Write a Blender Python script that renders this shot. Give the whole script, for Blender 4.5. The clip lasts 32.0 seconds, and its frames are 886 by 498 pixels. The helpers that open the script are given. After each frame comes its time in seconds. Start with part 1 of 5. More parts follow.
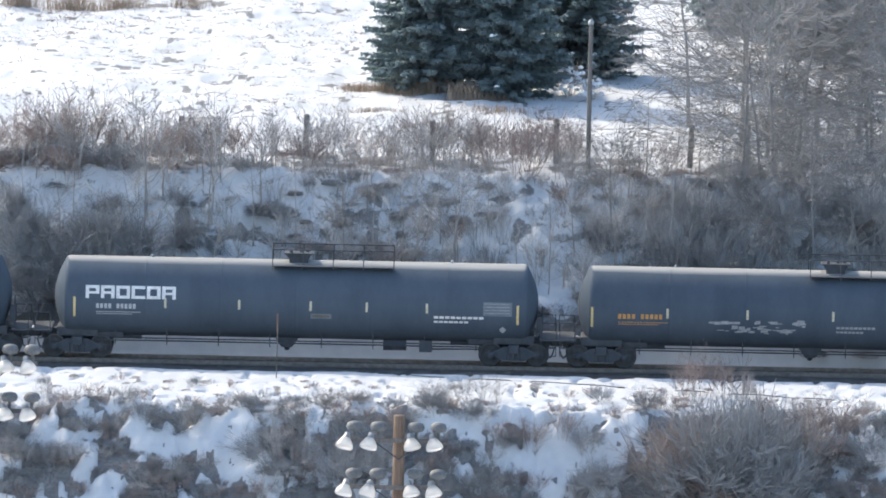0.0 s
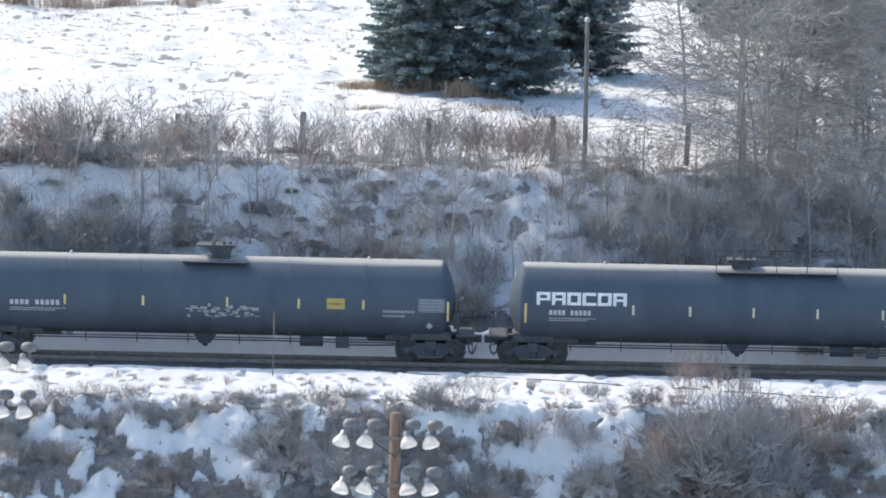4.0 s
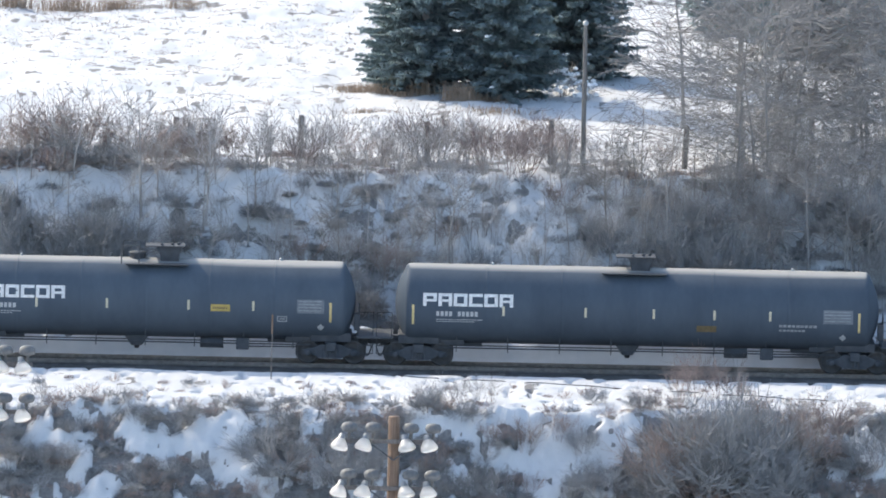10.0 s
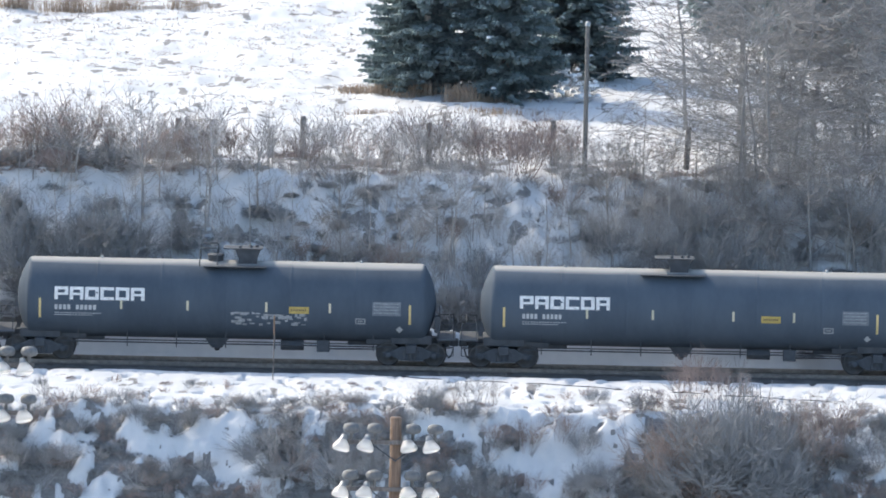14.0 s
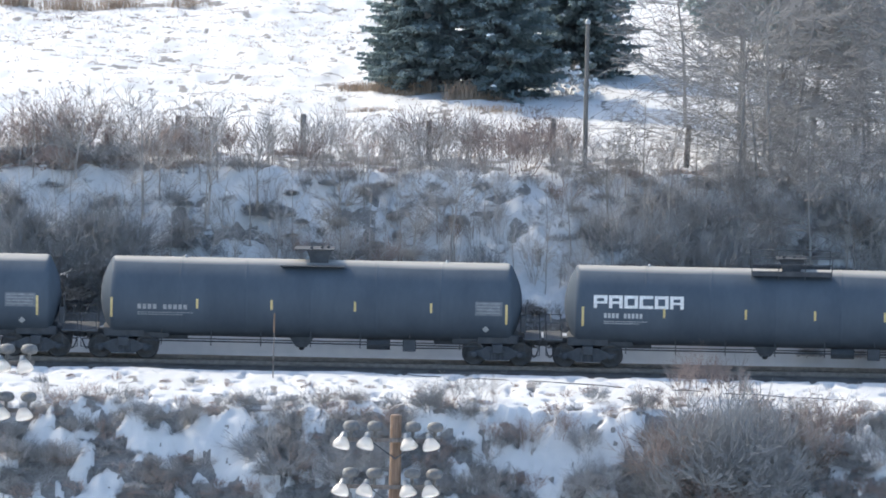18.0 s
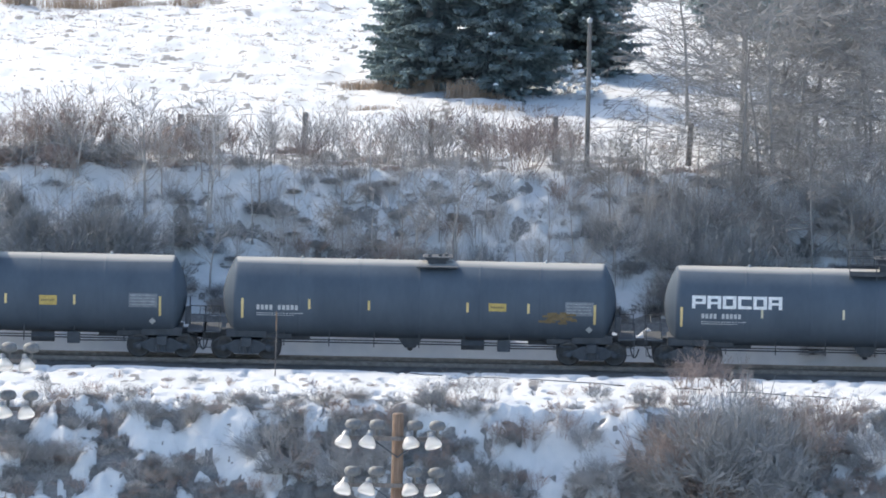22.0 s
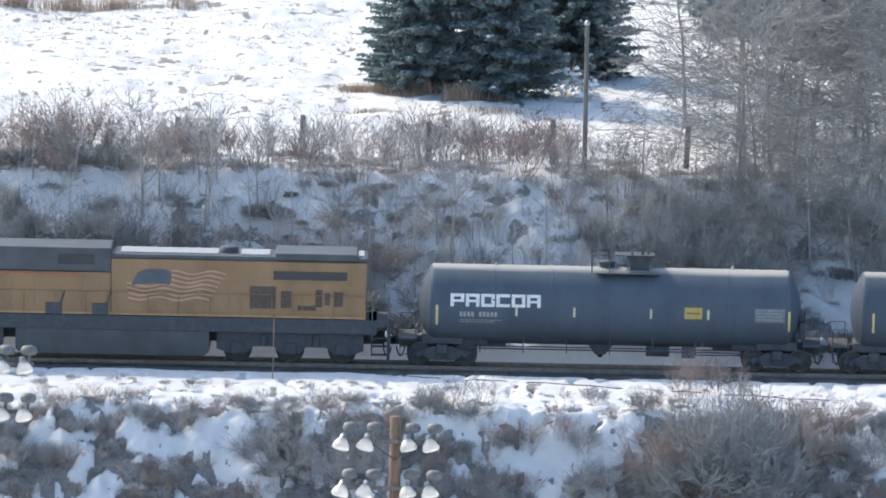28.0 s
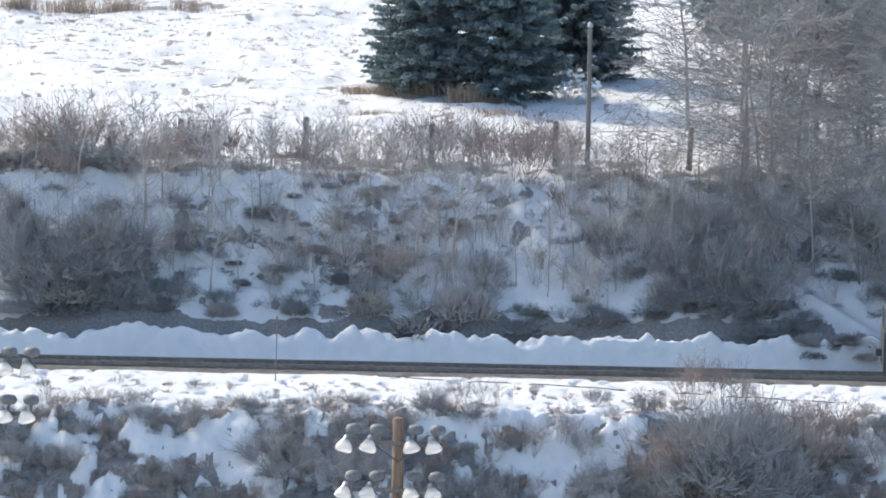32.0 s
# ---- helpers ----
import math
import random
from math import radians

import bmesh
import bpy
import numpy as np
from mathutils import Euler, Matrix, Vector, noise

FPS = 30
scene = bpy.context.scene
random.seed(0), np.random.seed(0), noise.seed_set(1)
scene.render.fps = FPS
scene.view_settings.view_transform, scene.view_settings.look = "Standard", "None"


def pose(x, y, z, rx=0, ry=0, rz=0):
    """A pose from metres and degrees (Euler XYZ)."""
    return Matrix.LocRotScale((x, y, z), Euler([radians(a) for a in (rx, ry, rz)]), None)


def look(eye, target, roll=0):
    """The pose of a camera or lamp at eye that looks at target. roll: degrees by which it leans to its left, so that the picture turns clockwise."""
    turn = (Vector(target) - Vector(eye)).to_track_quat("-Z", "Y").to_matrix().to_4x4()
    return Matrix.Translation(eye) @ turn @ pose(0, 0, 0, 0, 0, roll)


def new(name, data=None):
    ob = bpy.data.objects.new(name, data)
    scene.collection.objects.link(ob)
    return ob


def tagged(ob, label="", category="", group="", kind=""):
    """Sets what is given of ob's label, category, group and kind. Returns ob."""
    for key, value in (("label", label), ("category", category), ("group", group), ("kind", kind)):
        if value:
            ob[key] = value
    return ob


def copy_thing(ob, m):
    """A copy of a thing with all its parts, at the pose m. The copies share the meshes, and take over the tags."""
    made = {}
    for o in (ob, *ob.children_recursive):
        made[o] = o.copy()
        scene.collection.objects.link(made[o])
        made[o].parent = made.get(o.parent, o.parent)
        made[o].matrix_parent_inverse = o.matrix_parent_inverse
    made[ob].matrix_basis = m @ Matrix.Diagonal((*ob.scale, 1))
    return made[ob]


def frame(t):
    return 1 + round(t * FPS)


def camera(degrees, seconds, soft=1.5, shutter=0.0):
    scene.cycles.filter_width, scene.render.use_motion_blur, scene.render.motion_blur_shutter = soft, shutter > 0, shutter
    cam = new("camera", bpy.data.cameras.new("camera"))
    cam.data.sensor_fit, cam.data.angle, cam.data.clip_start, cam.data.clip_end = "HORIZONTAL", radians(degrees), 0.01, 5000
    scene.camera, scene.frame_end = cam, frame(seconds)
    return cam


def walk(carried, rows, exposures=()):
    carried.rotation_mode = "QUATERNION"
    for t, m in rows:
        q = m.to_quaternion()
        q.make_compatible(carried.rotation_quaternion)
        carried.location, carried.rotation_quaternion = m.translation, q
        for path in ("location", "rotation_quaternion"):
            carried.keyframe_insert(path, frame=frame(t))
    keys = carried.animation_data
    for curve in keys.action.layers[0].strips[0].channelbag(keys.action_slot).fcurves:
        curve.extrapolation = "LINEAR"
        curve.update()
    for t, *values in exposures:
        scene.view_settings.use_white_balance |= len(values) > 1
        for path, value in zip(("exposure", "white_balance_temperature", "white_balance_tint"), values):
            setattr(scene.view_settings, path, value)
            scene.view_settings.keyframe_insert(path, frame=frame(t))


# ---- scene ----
# A telephoto view from a hillside 400 m off, down on a train on a railway in snow.
# x runs along the track, y away from the viewer, z up from the top of the rail.
FOV = 4.896
EYE = (0.0, -400.0, 49.1)
AIM_Z = 4.463
ROLL = 1.17
cam = camera(FOV, 32.0, soft=1.8)
# seconds, sway to the side and up, in hundredths of a metre at the track
SWAY = [
    (0, 9.4, -2.9), (0.5, 0.6, -4.3), (1, 2.0, -0.9), (1.5, -4.7, 5.8), (2, -6.1, 11.2), (2.5, -9.5, 7.2), (3, -1.4, -2.3),
    (3.5, -4.7, -10.3), (5.5, -2.7, -13.7), (6, -2.0, -2.3), (6.5, -0.1, -7.0), (7, 6.0, -16.4), (7.5, 1.3, -13.0), (8, 4.6, 7.2),
    (8.5, -2.0, 1.8), (9, -8.8, 9.2), (9.5, -4.0, 7.9), (10, -10.8, 1.1), (10.5, -8.8, 9.9), (11, 0.6, 5.1), (11.5, -4.0, 11.9),
    (12, -0.7, 14.5), (12.5, -2.7, 10.5), (13, 3.3, -0.9), (13.5, -4.0, 10.5), (14, -3.4, 4.5), (14.5, 1.3, -4.3), (16.5, -14.8, 0.4),
    (17, -12.8, 9.2), (17.5, -4.7, 6.5), (18, -3.4, -4.3), (18.5, 0.6, -9.7), (19, -0.0, 1.8), (19.5, 8.1, -1.6), (20, 11.4, -12.4),
    (20.5, 12.1, -6.3), (21, 11.4, -11.0), (21.5, 5.4, -13.7), (22, 4.6, -10.4), (22.5, 9.4, -2.9), (23, 8.7, -0.9), (23.5, -2.7, 5.8),
    (24, -3.4, -0.2), (24.5, -1.4, -2.3), (25, 4.6, -3.0), (25.5, 13.4, -6.3), (27.5, -0.1, -1.6), (28, -4.7, 0.4), (28.5, 4.6, -5.6),
    (29, 7.4, -0.9), (29.5, -11.5, 4.5), (30, -4.7, 9.9), (30.5, 2.0, 5.2), (31, 2.0, -1.6), (31.5, 2.6, 3.8), (32, 6.8, 7.2),
]
walk(cam, [(t, look(EYE, (-a / 100, 0.0, AIM_Z + b / 100), ROLL)) for t, a, b in SWAY], exposures=[(0.0, 1.37, 6480, 5), (27.0, 1.37, 6480, 5), (31.0, 1.35, 6480, 5), (32.0, 1.31, 6480, 5)])

# ---- light ----
SUN_AZ, SUN_EL = radians(-50), radians(41)
sun_way = Vector((math.sin(SUN_AZ) * math.cos(SUN_EL), math.cos(SUN_AZ) * math.cos(SUN_EL), math.sin(SUN_EL)))
sun_data = bpy.data.lights.new("sun", "SUN")
sun_data.energy, sun_data.angle, sun_data.color = 1.68, radians(0.6), (1.0, 0.85, 0.69)
sun = new("sun", sun_data)
sun.matrix_world = look(sun_way * 300, (0, 0, 0))
world = bpy.data.worlds.new("sky")
scene.world = world
world.use_nodes = True
sky = world.node_tree.nodes.new("ShaderNodeTexSky")
sky.sky_type, sky.sun_disc = "NISHITA", False
sky.sun_elevation, sky.sun_rotation = SUN_EL, SUN_AZ
sky.air_density, sky.dust_density = 1.0, 2.0
back = world.node_tree.nodes["Background"]
back.inputs["Strength"].default_value = 0.13
world.node_tree.links.new(sky.outputs["Color"], back.inputs["Color"])

# ---- materials ----
def paint(name, dark, light, rough=0.5, metal=0.0, scale=3.0, fine=40.0, bump=0.05, per_object=0.0, spec=0.5, stretch=(1, 1, 1)):
    """A surface between two colours: broad stains, fine grain and a fine relief, in metres."""
    m = bpy.data.materials.new(name)
    m.use_nodes = True
    nt = m.node_tree
    n, l = nt.nodes, nt.links
    b = n["Principled BSDF"]
    co = n.new("ShaderNodeTexCoord")
    mp = n.new("ShaderNodeMapping")
    mp.inputs["Scale"].default_value = stretch
    l.new(co.outputs["Object"], mp.inputs["Vector"])
    t1, t2 = n.new("ShaderNodeTexNoise"), n.new("ShaderNodeTexNoise")
    for t, s, d in ((t1, scale, 5), (t2, fine, 3)):
        t.inputs["Scale"].default_value, t.inputs["Detail"].default_value = s, d
        l.new(mp.outputs["Vector"], t.inputs["Vector"])
    mix = n.new("ShaderNodeMath")
    mix.operation = "MULTIPLY_ADD"
    mix.inputs[1].default_value = 0.4
    l.new(t2.outputs["Fac"], mix.inputs[0])
    half = n.new("ShaderNodeMath")
    half.operation = "MULTIPLY_ADD"
    half.inputs[1].default_value, half.inputs[2].default_value = 1.5, -0.45
    l.new(t1.outputs["Fac"], half.inputs[0])
    l.new(half.outputs[0], mix.inputs[2])
    last = mix
    if per_object:
        info = n.new("ShaderNodeObjectInfo")
        add = n.new("ShaderNodeMath")
        add.operation = "MULTIPLY_ADD"
        add.inputs[1].default_value = per_object
        l.new(info.outputs["Random"], add.inputs[0])
        l.new(mix.outputs[0], add.inputs[2])
        last = add
    ramp = n.new("ShaderNodeValToRGB")
    ramp.color_ramp.elements[0].position, ramp.color_ramp.elements[1].position = 0.25, 0.85 + per_object
    ramp.color_ramp.elements[0].color, ramp.color_ramp.elements[1].color = (*dark, 1), (*light, 1)
    l.new(last.outputs[0], ramp.inputs["Fac"])
    l.new(ramp.outputs["Color"], b.inputs["Base Color"])
    b.inputs["Roughness"].default_value, b.inputs["Metallic"].default_value = rough, metal
    b.inputs["Specular IOR Level"].default_value = spec
    if bump:
        bp = n.new("ShaderNodeBump")
        bp.inputs["Strength"].default_value, bp.inputs["Distance"].default_value = 0.5, bump
        l.new(last.outputs[0], bp.inputs["Height"])
        l.new(bp.outputs["Normal"], b.inputs["Normal"])
    return m


TANK = paint("tank_paint", (0.0526, 0.0706, 0.0952), (0.0784, 0.102, 0.132), rough=0.8, scale=0.9, fine=6.0, bump=0.0, spec=0.2, per_object=0.3, stretch=(1, 1, 0.35))


def sun_topped(m):
    """Wax gloss over the paint; pale dust colour paints in the sunlit crown."""
    n, l = m.node_tree.nodes, m.node_tree.links
    b = n["Principled BSDF"]
    b.inputs["Coat Weight"].default_value, b.inputs["Coat Roughness"].default_value = 0.03, 0.25
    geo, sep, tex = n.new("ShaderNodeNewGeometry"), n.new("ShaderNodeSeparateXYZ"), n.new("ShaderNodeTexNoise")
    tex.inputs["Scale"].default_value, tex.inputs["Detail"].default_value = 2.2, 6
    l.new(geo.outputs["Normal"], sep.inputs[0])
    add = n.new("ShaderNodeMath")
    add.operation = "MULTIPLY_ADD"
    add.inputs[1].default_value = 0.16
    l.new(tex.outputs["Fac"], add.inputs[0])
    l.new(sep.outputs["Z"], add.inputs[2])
    # upward normals turn pale: the sun's bright edge put into the base colour
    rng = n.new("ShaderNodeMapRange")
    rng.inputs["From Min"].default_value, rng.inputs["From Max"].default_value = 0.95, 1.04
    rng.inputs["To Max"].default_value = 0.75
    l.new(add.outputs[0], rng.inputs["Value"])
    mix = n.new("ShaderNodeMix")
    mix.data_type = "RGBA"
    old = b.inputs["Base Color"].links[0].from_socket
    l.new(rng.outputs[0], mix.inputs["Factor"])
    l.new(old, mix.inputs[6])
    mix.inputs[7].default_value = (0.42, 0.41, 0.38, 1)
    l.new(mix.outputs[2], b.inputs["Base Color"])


sun_topped(TANK)
UNDER = paint("underframe_paint", (0.0442, 0.0527, 0.0653), (0.0716, 0.0811, 0.0944), rough=0.75, scale=4, bump=0.01)
WHEEL = paint("wheel_steel", (0.05, 0.052, 0.056), (0.085, 0.085, 0.088), rough=0.75, metal=0.0, scale=6, bump=0.004)
WHITE = paint("white_lettering", (0.55, 0.56, 0.56), (0.8, 0.8, 0.79), rough=0.6, scale=8, bump=0)
STENCIL = paint("stencil_paint", (0.34, 0.36, 0.38), (0.5, 0.52, 0.53), rough=0.7, scale=10, bump=0)
BOXBLACK = paint("fittings_black", (0.0324, 0.0389, 0.0486), (0.0648, 0.0724, 0.0832), rough=0.7, scale=4, bump=0.006)
DIM = paint("worn_lettering", (0.2, 0.215, 0.23), (0.36, 0.38, 0.4), rough=0.7, scale=10, bump=0)
FAINT = paint("faint_panel", (0.111, 0.13, 0.156), (0.182, 0.208, 0.234), rough=0.7, scale=6, bump=0)
YELLOW = paint("yellow_reflector", (0.46, 0.36, 0.14), (0.64, 0.52, 0.25), rough=0.4, scale=9, bump=0, per_object=0.4)
PALEY = paint("worn_yellow_reflector", (0.42, 0.39, 0.28), (0.6, 0.56, 0.42), rough=0.5, scale=9, bump=0, per_object=0.3)
PLATE = paint("yellow_plate", (0.36, 0.27, 0.07), (0.5, 0.38, 0.12), rough=0.5, scale=9, bump=0)
ORANGE = paint("orange_lettering", (0.4, 0.2, 0.06), (0.55, 0.3, 0.1), rough=0.6, scale=9, bump=0)
RUSTY = paint("rusty_smear", (0.112, 0.084, 0.042), (0.182, 0.14, 0.077), rough=0.8, scale=5, bump=0)
LOCO_Y = paint("loco_yellow", (0.201, 0.122, 0.0598), (0.293, 0.183, 0.0925), rough=0.45, scale=0.8, fine=12, bump=0.003, stretch=(1, 1, 0.4))
LOCO_G = paint("loco_grey", (0.0391, 0.0473, 0.0566), (0.0699, 0.0815, 0.0922), rough=0.5, scale=1.2, fine=15, bump=0.004)
LOCO_R = paint("loco_red", (0.24, 0.075, 0.035), (0.32, 0.11, 0.055), rough=0.5, scale=4, bump=0)
FLAGBLUE = paint("flag_blue", (0.05, 0.07, 0.09), (0.08, 0.1, 0.12), rough=0.5, scale=3, bump=0)
FLAGRED = paint("flag_red", (0.23, 0.115, 0.069), (0.31, 0.161, 0.0978), rough=0.5, scale=3, bump=0)
FLAGWHITE = paint("flag_white", (0.352, 0.24, 0.15), (0.465, 0.338, 0.225), rough=0.5, scale=3, bump=0)
LOUVRE = paint("louvre_shadow", (0.06, 0.05, 0.042), (0.1, 0.08, 0.065), rough=0.7, scale=6, bump=0)
CREAM = paint("sill_stripe", (0.29, 0.18, 0.08), (0.4, 0.26, 0.13), rough=0.4, scale=4, bump=0)
GLASS = paint("cab_glass", (0.02, 0.025, 0.03), (0.03, 0.035, 0.04), rough=0.08, scale=2, bump=0)
STEEL = paint("rail_steel", (0.16, 0.15, 0.145), (0.27, 0.255, 0.245), rough=0.45, metal=0.6, scale=5, bump=0.003)
TIE = paint("tie_wood", (0.06, 0.0564, 0.054), (0.12, 0.113, 0.108), rough=0.9, scale=5, bump=0.02, per_object=0.4)
WOOD = paint("pole_wood", (0.13, 0.085, 0.06), (0.26, 0.18, 0.13), rough=0.85, scale=3, bump=0.02, stretch=(6, 6, 0.6))
GREYWOOD = paint("weathered_wood", (0.10, 0.09, 0.085), (0.21, 0.19, 0.18), rough=0.9, scale=4, bump=0.02, stretch=(5, 5, 0.6))
DULLZINC = paint("dull_zinc", (0.11, 0.115, 0.12), (0.19, 0.195, 0.2), rough=0.65, metal=0.2, scale=8, bump=0.003)
DARKWOOD = paint("creosoted_wood", (0.12, 0.114, 0.108), (0.228, 0.216, 0.206), rough=0.9, scale=4, bump=0.02, stretch=(5, 5, 0.6))
ZINC = paint("galvanised_steel", (0.3, 0.31, 0.32), (0.48, 0.49, 0.5), rough=0.5, metal=0.5, scale=8, bump=0.003)
BARK = paint("bare_twigs", (0.259, 0.25, 0.245), (0.46, 0.443, 0.432), rough=0.9, scale=1.2, fine=9, bump=0, per_object=0.5, spec=0.2)
DARK_BARK = paint("dark_twigs", (0.196, 0.205, 0.218), (0.336, 0.342, 0.353), rough=0.9, scale=1.2, fine=9, bump=0, per_object=0.4, spec=0.2)
RED_BARK = paint("reddish_twigs", (0.215, 0.178, 0.168), (0.37, 0.305, 0.285), rough=0.9, scale=1.2, fine=9, bump=0, per_object=0.5, spec=0.2)
WOOD_BARK = paint("woodland_bark", (0.2, 0.193, 0.19), (0.35, 0.34, 0.335), rough=0.9, scale=2, fine=12, bump=0.01, per_object=0.4, spec=0.2)
PALE_BARK = paint("pale_bark", (0.22, 0.205, 0.19), (0.4, 0.38, 0.36), rough=0.85, scale=2, fine=12, bump=0.01, per_object=0.4, spec=0.2)
NEEDLES = paint("spruce_needles", (0.213, 0.28, 0.302), (0.314, 0.381, 0.398), rough=0.8, scale=1.3, fine=14, bump=0, per_object=0.3, spec=0.25)


def leafy(m, share, colour):
    """Lets some light through thin needles or blades."""
    n, l = m.node_tree.nodes, m.node_tree.links
    t, mix, out = n.new("ShaderNodeBsdfTranslucent"), n.new("ShaderNodeMixShader"), n["Material Output"]
    t.inputs["Color"].default_value = (*colour, 1)
    mix.inputs[0].default_value = share
    l.new(n["Principled BSDF"].outputs[0], mix.inputs[1])
    l.new(t.outputs[0], mix.inputs[2])
    l.new(mix.outputs[0], out.inputs["Surface"])


leafy(NEEDLES, 0.4, (0.26, 0.33, 0.33))
DRYGRASS = paint("dry_grass", (0.27, 0.205, 0.155), (0.43, 0.345, 0.275), rough=0.9, scale=2, fine=14, bump=0, per_object=0.4, spec=0.2)


def clear_glass():
    m = bpy.data.materials.new("lamp_glass")
    m.use_nodes = True
    b = m.node_tree.nodes["Principled BSDF"]
    b.inputs["Base Color"].default_value = (0.93, 0.87, 0.8, 1)
    b.inputs["Transmission Weight"].default_value = 0.6
    b.inputs["Roughness"].default_value = 0.4
    b.inputs["IOR"].default_value = 1.45
    return m


LAMPGLASS = clear_glass()


def snow_ground():
    """Snow with bare earth and dead grass in patches."""
    m = bpy.data.materials.new("snowy_ground")
    m.use_nodes = True
    nt = m.node_tree
    n, l = nt.nodes, nt.links
    b = n["Principled BSDF"]
    geo = n.new("ShaderNodeNewGeometry")

    def noise_of(scale, detail, stretch=(1, 1, 1)):
        mp = n.new("ShaderNodeMapping")
        mp.inputs["Scale"].default_value = stretch
        l.new(geo.outputs["Position"], mp.inputs["Vector"])
        t = n.new("ShaderNodeTexNoise")
        t.inputs["Scale"].default_value, t.inputs["Detail"].default_value = scale, detail
        l.new(mp.outputs["Vector"], t.inputs["Vector"])
        return t.outputs["Fac"]

    def calc(op, a, c, d=None):
        k = n.new("ShaderNodeMath")
        k.operation = op
        for i, v in enumerate((a, c, d)):
            if v is None:
                continue
            if isinstance(v, (int, float)):
                k.inputs[i].default_value = v
            else:
                l.new(v, k.inputs[i])
        return k.outputs[0]

    def colour(fac, c0, c1):
        r = n.new("ShaderNodeValToRGB")
        r.color_ramp.elements[0].position, r.color_ramp.elements[1].position = 0.3, 0.7
        r.color_ramp.elements[0].color, r.color_ramp.elements[1].color = (*c0, 1), (*c1, 1)
        l.new(fac, r.inputs["Fac"])
        return r.outputs["Color"]

    mid, fine = noise_of(1.6, 6, (1, 0.45, 1)), noise_of(9, 5)
    cover = n.new("ShaderNodeAttribute")
    cover.attribute_name = "bare"
    bare = calc("MULTIPLY_ADD", calc("SUBTRACT", fine, 0.5), 0.7, cover.outputs["Fac"])
    bare = calc("MULTIPLY_ADD", calc("SUBTRACT", mid, 0.5), 0.5, bare)
    mask = n.new("ShaderNodeMapRange")
    mask.interpolation_type = "SMOOTHSTEP"
    mask.inputs["From Min"].default_value, mask.inputs["From Max"].default_value = 0.45, 0.55
    l.new(bare, mask.inputs["Value"])
    mix = n.new("ShaderNodeMix")
    mix.data_type = "RGBA"
    l.new(mask.outputs[0], mix.inputs["Factor"])
    l.new(colour(mid, (0.53, 0.55, 0.575), (0.61, 0.62, 0.63)), mix.inputs[6])
    l.new(colour(fine, (0.155, 0.155, 0.158), (0.26, 0.254, 0.252)), mix.inputs[7])
    l.new(mix.outputs[2], b.inputs["Base Color"])
    b.inputs["Roughness"].default_value = 0.75
    b.inputs["Specular IOR Level"].default_value = 0.25
    bp = n.new("ShaderNodeBump")
    bp.inputs["Strength"].default_value, bp.inputs["Distance"].default_value = 0.6, 0.06
    l.new(calc("ADD", mid, calc("MULTIPLY", fine, 0.4)), bp.inputs["Height"])
    l.new(bp.outputs["Normal"], b.inputs["Normal"])
    return m


GROUND = snow_ground()
BALLAST = paint("ballast_stone", (0.07, 0.069, 0.07), (0.15, 0.145, 0.142), rough=0.95, scale=1.5, fine=22, bump=0.05)

